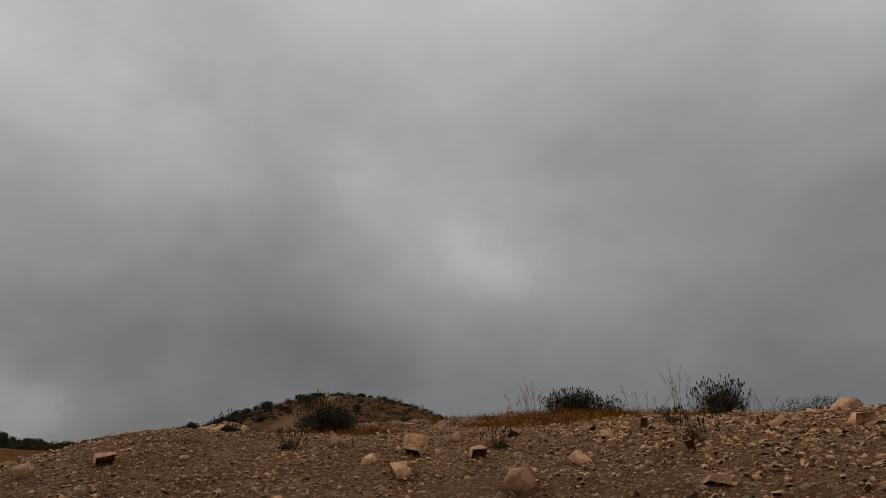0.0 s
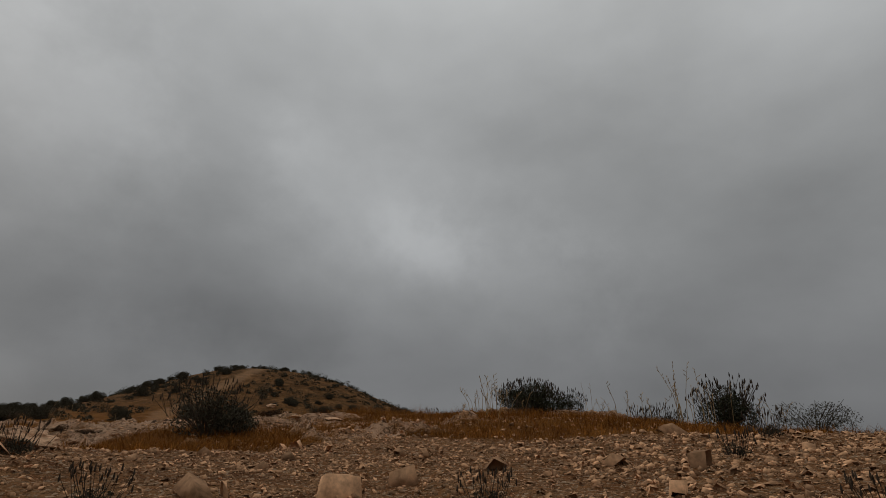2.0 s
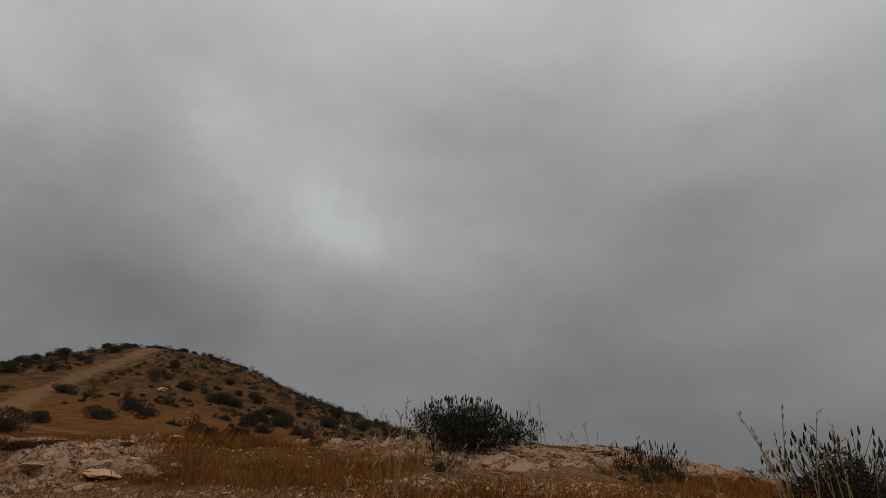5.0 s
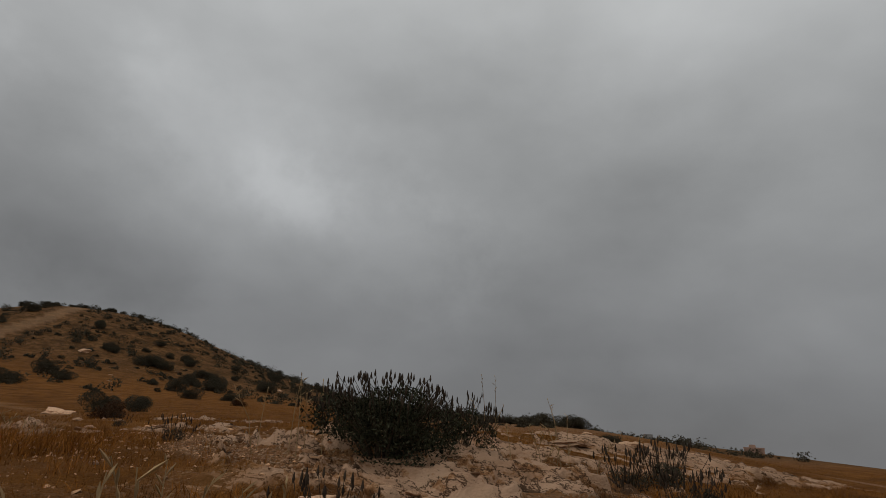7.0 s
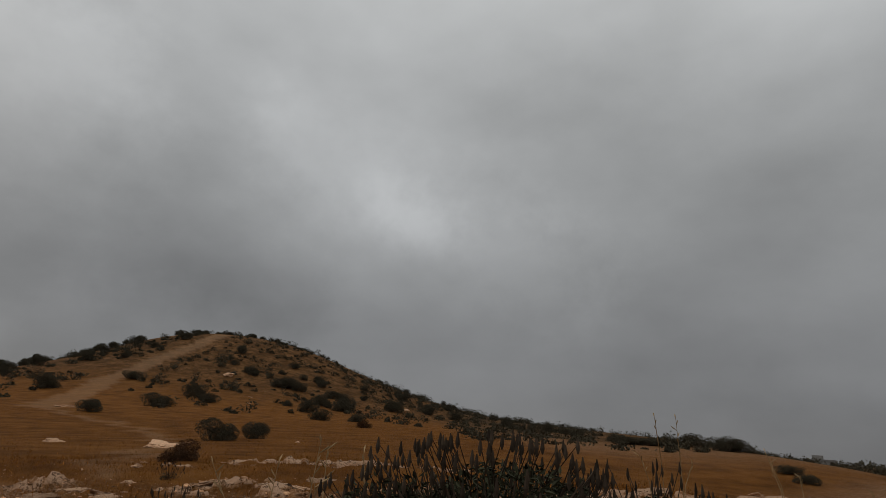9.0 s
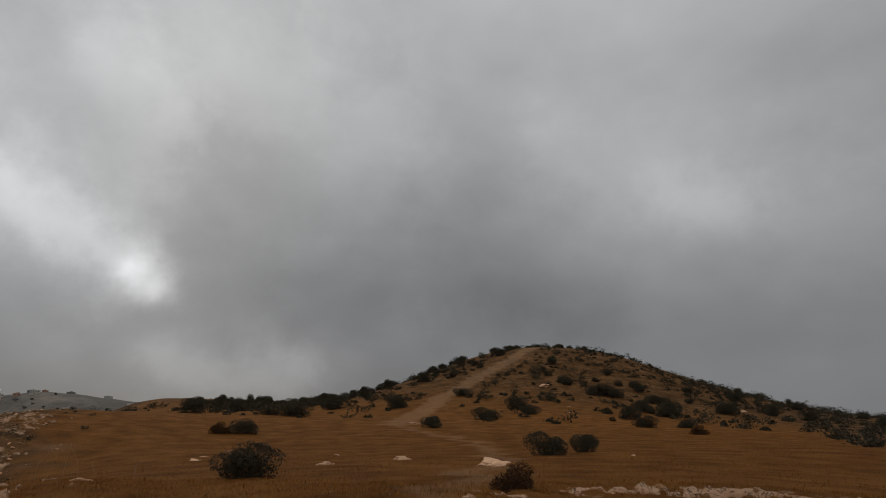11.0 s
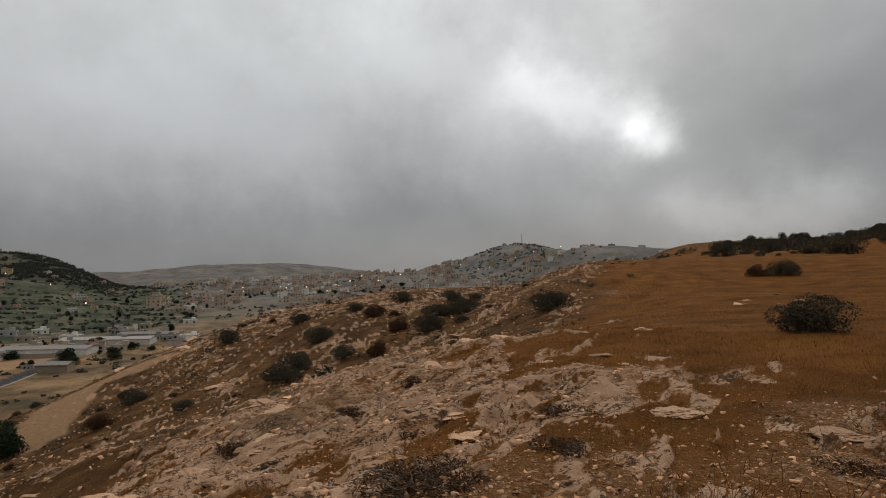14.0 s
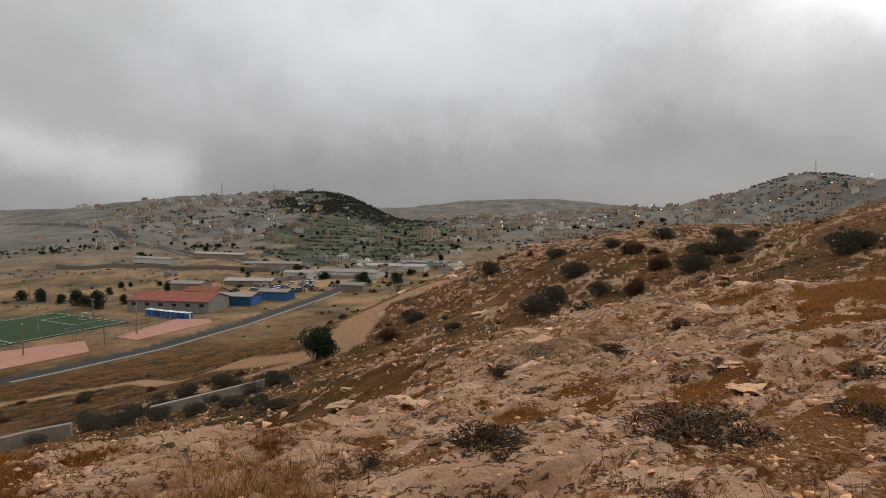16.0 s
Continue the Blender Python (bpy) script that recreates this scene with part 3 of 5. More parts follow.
for x, y, k in ((8.3, 21.0, 1.2), (9.0, 21.6, 0.9), (7.9, 20.2, 0.8), (6.9, 19.6, 0.9), (3.6, 19.4, 0.8), (0.5, 12.0, 0.6), (3.0, 12.6, 0.6), (4.3, 13.6, 0.7),
                (-2.9, 13.6, 0.7), (-1.9, 12.2, 0.6), (2.2, 10.6, 0.6), (3.2, 24.8, 0.8), (6.8, 25.3, 0.9), (2.6, 29.2, 0.6), (0.2, 28.4, 0.5)):
    more(proto_tuft, x, y, rng.uniform(0, 360), k)

# dry stalks that stand against the sky
def dry_stalks(seed, n, tall, spread):
    g = np.random.default_rng(seed)
    thing = new("dry_plant")
    for k in range(n):
        v, f = [], []
        x, y = g.normal(size=2) * spread
        lean = g.normal(size=2) * 0.16
        h = tall * g.uniform(0.55, 1.1)
        mid = (x + lean[0] * 0.35, y + lean[1] * 0.35, h * 0.55)
        tip = (x + lean[0], y + lean[1], h)
        tube(v, f, [(x, y, -0.12), mid, tip], [0.006, 0.0045, 0.002], 3)
        for j in range(5):
            t = 0.72 + 0.06 * j
            p = Vector(mid).lerp(Vector(tip), (t - 0.55) / 0.45)
            q = p + Vector((*(g.normal(size=2) * 0.03), 0.05))
            tube(v, f, [p, p.lerp(q, 0.6), q], [0.002, 0.006, 0.001], 3)
        part("stalk", mesh("stalk", v, f, STRAW), thing)
    return tagged(thing, "thin dry flower stalks standing above the grass", "dry plant", "dry stalks")


for k, (x, y, n, tall, spread) in enumerate(((2.6, 17.6, 9, 0.75, 0.22), (3.0, 18.4, 7, 0.6, 0.3), (5.5, 16.2, 10, 1.05, 0.25), (5.0, 16.0, 5, 1.2, 0.2), (4.5, 16.5, 5, 0.8, 0.25),
                                             (-11, 31, 7, 0.8, 0.6), (-8.5, 33.0, 9, 0.8, 0.9), (7.9, 24.2, 4, 0.9, 0.12), (9.3, 24.0, 3, 0.8, 0.1), (6.6, 21.2, 8, 0.6, 0.3),
                                             (7.3, 16.8, 8, 0.95, 0.3), (4.4, 22.6, 7, 0.9, 0.3), (12.5, 25.4, 4, 0.5, 0.4), (1.5, 24.6, 8, 0.4, 0.4), (2.2, 17.3, 6, 0.5, 0.4))):
    stand(dry_stalks(40 + k, n, tall, spread), x, y)

# ---- shrubs of the field, the hill and the valley side ----
protos = [shrub("round_shrub", 2.0, 1.25, 60 + k, 6500, 0.06, 0.6, m, 0, 16, lab, "hill shrubs", lumps=11)
          for k, (m, lab) in enumerate(((LEAF_HILL, "rounded dark green shrub in dry grass"), (LEAF_HILL, "dense dark evergreen shrub on the slope"),
                                        (LEAF_GREY, "rounded grey-green shrub on stony ground"), (LEAF_DRY, "withered brown shrub on stony ground")))]
PLACED = ((-4.4, 34.8, 1.69, 0), (2.0, 48.9, 2.03, 0), (3.6, 51.6, 1.78, 2), (-28.5, 73.8, 3.02, 1), (-30.0, 72.4, 1.98, 3),
          (-30.3, 127.7, 6.58, 0), (-39.0, 104.6, 5.97, 0), (-42.1, 126.3, 6.75, 1), (-44.5, 107.7, 3.89, 0), (-9.7, 105.1, 4.17, 0), (10.9, 98.4, 3.19, 0),
          (16.9, 126.5, 3.96, 1), (16.1, 100.2, 3.14, 0), (-13.7, 89.0, 3.09, 2), (-4.5, 118.1, 3.82, 1), (7.1, 152.0, 7.73, 1), (-21.2, 146.1, 4.39, 1),
          (14.3, 82.6, 1.83, 3), (-38.2, 54.7, 3.62, 1), (-55.8, 56.4, 4.69, 1), (-53.7, 51.5, 5.04, 2), (-61.7, 58.2, 3.64, 0), (-62.7, 48.0, 2.78, 3),
          (-67.7, 53.6, 3.43, 2), (-57.0, 39.4, 3.71, 2), (-50.3, 35.2, 4.92, 2), (-47.9, 33.6, 3.65, 1), (-36.6, 34.0, 2.51, 2), (-69.5, 40.7, 2.95, 2),
          (-52.7, 54.1, 5.39, 1), (-49.5, 48.7, 5.25, 2), (-36.8, 54.2, 4.30, 1), (-47.2, 42.4, 2.42, 3), (-63.7, 22.6, 3.34, 0), (-74.3, 33.1, 3.86, 2),
          (-67.3, 46.9, 2.57, 1), (-57.5, 19.8, 3.05, 3), (-61.3, 46.8, 2.72, 3), (-52.0, 46.6, 2.68, 3), (-49.2, 39.4, 2.74, 2), (-39.2, 29.2, 1.95, 3),
          (-52.2, 26.0, 2.23, 2), (-6.7, 26.4, 0.64, 3), (-53.6, -5.3, 7.13, 2), (-55.2, -9.7, 4.79, 0), (-49.1, -10.0, 3.80, 0), (-59.2, 2.2, 6.01, 2),
          (-51.7, 8.7, 3.47, 2), (-92.0, -30.7, 5.54, 0), (-60.1, -2.4, 4.16, 2), (-55.1, -2.7, 4.55, 0))
used = set()
for x, y, wide, kind in PLACED:
    k = min(wide, 3.5 if y < 60 else 5.5) / 2
    if kind in used:
        more(protos[kind], x, y, rng.uniform(0, 360), k, k * rng.uniform(0.75, 1.0), 0.1 * k)
    else:
        stand(protos[kind], x, y, 0, 0.1 * k, k)
        used.add(kind)
count = 0
while count < 130:
    x, y = rng.uniform(-85, 72), rng.uniform(100, 262)
    if fbm(np.array([x / 18]), np.array([y / 18]), 81, 2)[0] < 0.46 or along(np.array([x]), np.array([y]), TRACKS[3], 4, 1)[0] > 0:
        continue
    if y < 130 and rng.uniform() < 0.6:
        continue
    k = rng.uniform(0.8, 2.2) * (0.75 if y > 200 else 1)
    more(protos[rng.choice([0, 1, 1, 2])], x, y, rng.uniform(0, 360), k, k * rng.uniform(0.9, 1.35), 0.2)
    count += 1
for k in range(46):
    u = rng.uniform()
    x, y = -118 + 82 * u + rng.normal() * 3, 196 + 14 * u + rng.normal() * 12
    k = rng.uniform(1.1, 1.9)
    more(protos[rng.choice([0, 1, 1])], x, y, rng.uniform(0, 360), k, k * rng.uniform(1.0, 1.35), 0.25, "dense dark evergreen shrub on the shoulder of the hill")
count = 0
while count < 80:
    x, y = rng.uniform(-150, -12), rng.uniform(-45, 75)
    d_, s_ = -0.8 * (x - 2.8) - 0.6 * (y - 21.8), -0.6 * (x - 2.8) + 0.8 * (y - 21.8)
    if not 14 < d_ < 130 or track_masks(np.array([x]), np.array([y]))[0][0] > 0 or track_masks(np.array([x]), np.array([y]))[1][0] > 0:
        continue
    k = rng.uniform(0.3, 1.1)
    more(protos[rng.choice([0, 1, 2, 2, 3, 3])], x, y, rng.uniform(0, 360), k, k * rng.uniform(0.6, 0.9), 0.08)
    count += 1
for x, y, k in ((-47, -3.0, 1.6), (-44.5, 1.5, 1.4), (-42.0, 5.0, 1.3), (-49, -6.5, 1.7), (-51, 3.5, 1.1), (-40.5, 8.5, 1.2), (-38, 11, 1.0), (-46, -9, 1.3), (-56, -4, 1.0), (-48, 8, 1.2)):
    more(protos[rng.choice([0, 2])], x, y, rng.uniform(0, 360), k, k * 0.8, 0.1, "grey-green roadside shrub below the knoll")

more(protos[3], 2.5, 32.4, 40, 0.55, 0.5, 0.2, "withered brown shrub in the dry grass")

# the rest of the scrub, past counting
def scrub(name, places, seed, label, mat, leaf=0.32, size=1.0, many=60):
    g = np.random.default_rng(seed)
    all_v, all_f, start = [], [], 0
    z = land_height(places[:, 0], places[:, 1])
    for (x, y), h in zip(places, z):
        wide = (0.8 + 2.6 * g.uniform() ** 2) * size
        p, _ = crown_points(many, wide, wide * g.uniform(0.55, 0.75), 0.0, int(g.integers(1 << 30)), 6)
        v, f = leaves(p, leaf, 0.7, int(g.integers(1 << 30)))
        all_v.append(v + (x, y, h - 0.15))
        all_f.append(f + start)
        start += len(v)
    return tagged(new(name, mesh(name, np.concatenate(all_v), np.concatenate(all_f), mat)), label, "scrub", kind="stuff")


px, py = rng.uniform(-110, 130, 9000), rng.uniform(100, 268, 9000)
keep = (fbm(px / 16, py / 16, 83, 3) > 0.44) & (along(px, py, TRACKS[3], 4, 1) < 0.1) & (rng.uniform(size=9000) < step(py, 100, 170) * 0.8 + 0.1)
scrub("hill_scrub", np.stack([px, py], 1)[keep][:2300], 71, "dark low scrub covering the hill", LEAF_HILL, 0.3, 1.35, 100)
px, py = rng.uniform(-150, -8, 1800), rng.uniform(-50, 110, 1800)
d_ = -0.8 * (px - 2.8) - 0.6 * (py - 21.8)
keep = (d_ > 7) & (d_ < 140) & (np.hypot(px - 2.8, py - 21.8) > 17) & (fbm(px / 9, py / 9, 85, 3) > 0.5) & (track_masks(px, py)[0] < 0.05) & (track_masks(px, py)[1] < 0.05)
scrub("slope_scrub", np.stack([px, py], 1)[keep][:700], 72, "grey-brown scrub on the stony valley side", LEAF_GREY, 0.15, 0.65)

# dark withered mats on the limestone near the knoll
proto_mat = shrub("withered_shrub", 0.8, 0.16, 90, 1000, 0.045, 0.18, LEAF_DRY, 0, 46, "dark withered thorny plant flat on pale rock", "withered plants", lumps=9)
stand(proto_mat, -1.17, 22.3, 0)
for x, y, k in ((-0.44, 22.25, 0.8), (-1.76, 23.92, 0.9), (-1.34, 24.0, 1.6), (-0.92, 23.7, 1.5), (-0.9, 24.05, 1.0), (0.05, 23.2, 0.6), (-1.2, 25.2, 0.9), (-3.1, 24.7, 0.8), (-2.2, 26.2, 1.0), (-4.6, 25.4, 0.9),
                (-2.2, 23.3, 0.6), (-3.8, 23.4, 0.7), (-0.4, 23.1, 0.6), (-5.6, 24.9, 1.0), (-1.6, 21.5, 0.5), (0.6, 26.4, 0.8), (-6.5, 23.3, 0.8), (-2.6, 21.9, 0.5)):
    more(proto_mat, x, y, rng.uniform(0, 360), k, min(k, 0.8) * rng.uniform(0.7, 1.1))

# ---- rocks ----
STONE = plain("pale_limestone", (0.52, 0.32, 0.195), 0.95, 0.35, 9, bump_size=0.03)
STONE_BITS = plain("weathered_limestone_chips", (0.52, 0.292, 0.158), 0.95, 0.42, 14, per="island")


def rock_mesh(seed, flat, rough=0.35, fine=2):
    g = np.random.default_rng(seed)
    bm = bmesh.new()
    bmesh.ops.create_icosphere(bm, subdivisions=fine, radius=1)
    # cut by random planes for broken faces
    near, far_ = (0.36, 0.72) if fine < 2 else (0.6, 0.92)
    cuts = [(Vector(g.normal(size=3)).normalized(), g.uniform(near, far_)) for _ in range(14)]
    for v in bm.verts:
        for way, reach in cuts:
            over = v.co.dot(way) - reach
            if over > 0:
                v.co -= way * over
        v.co *= 1 + rough * 0.5 * noise.noise(v.co * 2.2 + Vector((seed, 0, 0)))
        if fine > 2:
            v.co += v.co * (0.45 * noise.noise(v.co * 1.4 + Vector((0, seed, 0))) + 0.2 * noise.noise(v.co * 5 + Vector((0, 0, seed))))
            v.co.z += 0.16 * noise.noise(Vector((v.co.x * 6, v.co.y * 6, seed)))
        v.co.z *= flat
        v.co.x *= 1.15
    return from_bm("rock", bm, STONE)


slabs = [rock_mesh(200 + k, f, 0.4, 4) for k, f in enumerate((0.22, 0.28, 0.2, 0.35))]
boulders = [rock_mesh(220 + k, f, 0.4, 3) for k, f in enumerate((0.38, 0.48, 0.42, 0.32, 0.5))]


def lay(me, x, y, size, label, sink=0.35, name="rock", group="outcrop rocks"):
    ob = new(name, me)
    flat = max(v.co.z for v in me.vertices)
    ob.matrix_basis = pose(x, y, ground_at(x, y) + flat * size * (1 - 2 * sink), rng.normal() * 6, rng.normal() * 6, rng.uniform(0, 360))
    ob.scale = (size, size * rng.uniform(0.7, 1.1), size)
    return tagged(ob, label, "rock", group)


for cx, cy, sx, sy, n, lo, hi in ((10.8, 24.8, 3.6, 0.8, 26, 0.2, 0.5), (4.3, 20.7, 1.6, 0.35, 14, 0.1, 0.28), (2.2, 28.0, 2.4, 0.6, 16, 0.12, 0.36),
                                  (-5.5, 24.0, 4.0, 2.8, 30, 0.12, 0.45), (-13, 28, 7, 5, 40, 0.15, 0.5), (0.8, 17.4, 1.8, 0.5, 14, 0.08, 0.24), (7.0, 19.0, 1.6, 0.6, 14, 0.08, 0.26),
                                  (-1.4, 18.9, 1.0, 0.3, 5, 0.2, 0.4), (-1.0, 20.6, 1.5, 0.4, 7, 0.15, 0.4), (-24, 30, 10, 7, 40, 0.2, 0.65), (-95, 42, 16, 10, 50, 0.6, 1.8),
                                  (-55, 33, 14, 10, 30, 0.4, 1.2), (-10, 52, 12, 6, 14, 0.25, 0.7), (10, 150, 40, 35, 16, 0.5, 1.4)):
    for k in range(n):
        x, y = cx + rng.normal() * sx * 0.7, cy + rng.normal() * sy * 0.8
        if (x - 1.5) ** 2 + (y - 14.5) ** 2 < 0.8 or (x - 3.2) ** 2 + (y - 21) ** 2 < 0.8:
            continue
        lay(slabs[k % 4] if k % 3 else boulders[k % 5], x, y, rng.uniform(lo, hi) * (0.75 if k % 3 else 0.3) * (1 if y > 19.5 else 0.32),
            "flat pale limestone slab half sunk in red soil" if k % 3 else "broken pale limestone boulder on red soil", 0.6)
lay(slabs[3], -3.1, 14.2, 0.3, "pale rounded limestone boulder in the stony slope", 0.25)
lay(boulders[1], -5.0, 158, 1.2, "white boulder on the side of the scrub hill", 0.2)
lay(slabs[1], 0.8, 40.5, 0.45, "white flat stone in the dry grass", 0.2)

# stones of the slope, the nearest each on its own
stones = [rock_mesh(300 + k, f, 1.1, 2) for k, f in enumerate((0.5, 0.65, 0.45, 0.8, 0.35, 0.6))]
for me in stones:
    me.name = "stone"
for k in range(300):
    if k < 190:
        x, y = rng.uniform(-4, 6.5), 8.5 + 7.5 * rng.uniform() ** 0.8
    else:
        x, y = rng.normal(-1.5, 3.0), rng.normal(23.0, 1.6)
    s_ = (0.025 + 0.05 * rng.uniform() ** 2.5) * (0.42 if y < 13 else 0.6)
    ob = new("stone", stones[k % 6])
    ob.parent = ground
    ob.matrix_basis = pose(x, y, ground_at(x, y) + s_ * 0.1, rng.uniform(-25, 25), rng.uniform(-25, 25), rng.uniform(0, 360))
    ob.scale = (s_, s_ * rng.uniform(0.7, 1), s_)


def scatter(name, n, places, sizes, label, category, seed, mat, plates=False):
    """Broken stones past counting, joined."""
    g = np.random.default_rng(seed)
    base = np.array([(i, j, k) for i in (-0.6, 0.6) for j in (-0.6, 0.6) for k in (-0.6, 0.6)])
    tri = np.array([(0, 1, 3), (0, 3, 2), (4, 6, 7), (4, 7, 5), (0, 4, 5), (0, 5, 1), (2, 3, 7), (2, 7, 6), (1, 5, 7), (1, 7, 3)])
    x, y = places
    z = land_height(x, y)
    n = len(x)
    jit = base[None] * g.uniform(0.5, 1.25, (n, len(base), 3))
    q = g.normal(size=(n, 3, 3))
    q = np.linalg.qr(q)[0]
    if plates:
        a = g.uniform(0, 2 * math.pi, n)
        q = np.zeros((n, 3, 3))
        q[:, 0, 0], q[:, 0, 1], q[:, 1, 0], q[:, 1, 1], q[:, 2, 2] = np.cos(a), -np.sin(a), np.sin(a), np.cos(a), 1
        q[:, 2, :2] = g.normal(size=(n, 2)) * 0.15
    shape = np.stack([g.uniform(0.8, 1.3, n), g.uniform(0.6, 1, n), g.uniform(0.25, 0.65, n)], 1)
    v = np.einsum("nij,nkj->nki", q, jit * shape[:, None]) * sizes[:, None, None]
    v[..., 2] *= 0.75
    v += np.stack([x, y, z + sizes * 0.15], 1)[:, None]
    f = (tri[None] + np.arange(n)[:, None, None] * len(base)).reshape(-1, 3)
    me = bpy.data.meshes.new(name)
    v = v.reshape(-1, 3)
    me.vertices.add(len(v))
    me.vertices.foreach_set("co", v.astype(np.float32).ravel())
    me.loops.add(f.size)
    me.loops.foreach_set("vertex_index", f.ravel().astype(np.int32))
    me.polygons.add(len(f))
    me.polygons.foreach_set("loop_start", np.arange(0, f.size, 3, dtype=np.int32))
    me.update(calc_edges=True)
    me.materials.append(mat)
    return tagged(new(name, me), label, category, kind="stuff")


n = 90000
px, py = rng.uniform(-7, 9, n), 6.8 + 12.2 * rng.uniform(size=n) ** 0.9
keep = (fbm(px / 2, py / 2, 91, 3) > 0.2) & (rng.uniform(size=n) > ground_masks(px, py, None)[1] * 0.92)
px, py = px[keep], py[keep]
scatter("gravel", len(px), (px, py), (0.009 + 0.04 * rng.uniform(size=len(px)) ** 4) * np.where(px > 1.5, 1.15, 0.9), "loose pale limestone stones on red soil", "gravel", 5, STONE_BITS)
n = 34000
px, py = rng.normal(-1.0, 3.2, n), rng.normal(24.2, 2.6, n)
cover = ground_masks(px, py, None)
keep = (rng.uniform(size=n) > cover[1] * 0.8) & (rng.uniform(size=n) > cover[0] * 0.8)
px, py = px[keep], py[keep]
n = len(px)
scatter("gravel", n, (px, py), 0.008 + 0.036 * rng.uniform(size=n) ** 5, "small limestone chips between rock ledges", "gravel", 6, STONE_BITS)
n = 8000
px, py = rng.uniform(-13, 4.5, n), rng.uniform(18, 29, n)
keep = (ground_masks(px, py, None)[0] > 0.6) & (fbm(px / 0.9, py / 0.6, 93, 3) > 0.46) & (np.hypot(px - 2.8, py - 21.8) > 1.2)
px, py = px[keep], py[keep]
scatter("rubble", len(px), (px, py), 0.02 + 0.065 * rng.uniform(size=len(px)) ** 3, "broken pale limestone plates along the rock ledges", "rubble", 9, STONE_BITS, True)
n = 26000
d_, s_ = rng.uniform(2, 75, n), rng.uniform(-14, 95, n)
px, py = 2.8 - 0.8 * d_ - 0.6 * s_, 21.8 - 0.6 * d_ + 0.8 * s_
keep = (fbm(px / 7, py / 7, 95, 3) > 0.42) & (np.hypot(px - 2.8, py - 21.8) > 7) & (track_masks(px, py)[0] < 0.1) & (ground_masks(px, py, None)[1] < 0.4)
px, py = px[keep], py[keep]
scatter("rubble", len(px), (px, py), 0.03 + 0.22 * rng.uniform(size=len(px)) ** 4, "scattered limestone rubble on the valley side", "rubble", 8, STONE_BITS)

# ---- dry grass ----


def grass(name, x, y, tall, wide, seed, label, mat=None):
    g = np.random.default_rng(seed)
    n = len(x)
    z = land_height(x, y)
    h = tall * g.uniform(0.5, 1.3, n)
    a = g.uniform(0, 2 * math.pi, n)
    lean = g.normal(size=(n, 2)) * 0.55 * h[:, None]
    foot = np.stack([x, y, z - 0.02], 1)
    side = np.stack([np.cos(a), np.sin(a), np.zeros(n)], 1) * wide * 0.5
    mid = foot + np.stack([lean[:, 0] * 0.35, lean[:, 1] * 0.35, h * 0.6], 1)
    tip = foot + np.stack([lean[:, 0], lean[:, 1], h], 1)
    v = np.stack([foot - side, foot + side, mid + side * 0.7, mid - side * 0.7, tip], 1).reshape(-1, 3)
    i = np.arange(n)[:, None] * 5
    f = np.concatenate([i + (0, 1, 2), i + (0, 2, 3), i + (3, 2, 4)], 0)
    me = bpy.data.meshes.new(name)
    me.vertices.add(len(v))
    me.vertices.foreach_set("co", v.astype(np.float32).ravel())
    me.loops.add(f.size)
    me.loops.foreach_set("vertex_index", f.ravel().astype(np.int32))
    me.polygons.add(len(f))
    me.polygons.foreach_set("loop_start", np.arange(0, f.size, 3, dtype=np.int32))
    me.update(calc_edges=True)
    me.materials.append(mat or GRASS)
    return tagged(new(name, me), label, "grass", kind="stuff")


GRASS = plain("dry_orange_grass", (0.24, 0.093, 0.018), 0.9, 0.5, 2, per="island")

STRAW_TUFT = plain("pale_straw_tuft", (0.31, 0.165, 0.058), 0.9, 0.35, 2, per="island")


def grassy(n, x0, x1, y0, y1, most=1.0):
    x, y = rng.uniform(x0, x1, n), rng.uniform(y0, y1, n)
    c = ground_masks(x, y, None)[1]
    clump = fbm(x / 0.9, y / 0.9, 97, 3)
    keep = (c * clump * 1.6 > rng.uniform(0.25, 0.9, n))
    return x[keep], y[keep]


x, y = grassy(170000, -9, 15, 12.5, 34)
grass("dry_grass", x, y, 0.08, 0.005, 1, "short dry orange-brown grass on the knoll")
x, y = grassy(80000, -40, 60, 30, 90)
grass("dry_grass", x, y, 0.07, 0.02, 2, "dry orange-brown grass of the open field")
x, y = rng.normal(3.2, 2.2, 9000), rng.normal(17.5, 0.55, 9000)
keep = fbm(x / 0.6, y / 0.6, 101, 3) > 0.48
grass("dry_grass", x[keep], y[keep], 0.17, 0.005, 6, "fringe of dry orange grass along the brow of the slope")
x, y = rng.uniform(-9, 11, 90000), rng.uniform(12.5, 20.5, 90000)
keep = ground_masks(x, y, None)[1] * (0.4 + 1.2 * fbm(x / 0.8, y / 0.8, 103, 3)) > rng.uniform(0.3, 1.1, 90000)
grass("dry_grass", x[keep], y[keep], 0.13, 0.006, 7, "shin-high dry orange grass below the crest")
x, y = rng.normal(1.6, 0.8, 6000), rng.normal(23.2, 1.6, 6000)
keep = fbm(x / 0.7, y / 0.7, 99, 3) > 0.5
grass("dry_grass", x[keep], y[keep], 0.22, 0.005, 5, "knee-high tufts of dry orange grass on the crest")
x, y = rng.normal(-1.3, 0.3, 1300), rng.normal(20.6, 0.34, 1300)
grass("dry_grass", x, y, 0.19, 0.007, 3, "tuft of tall straw-coloured grass beside the rock", STRAW_TUFT)
x, y = rng.normal(1.0, 0.35, 500), rng.normal(25.0, 0.3, 500)
grass("dry_grass", x, y, 0.2, 0.007, 4, "tuft of brown grass beside the rock")

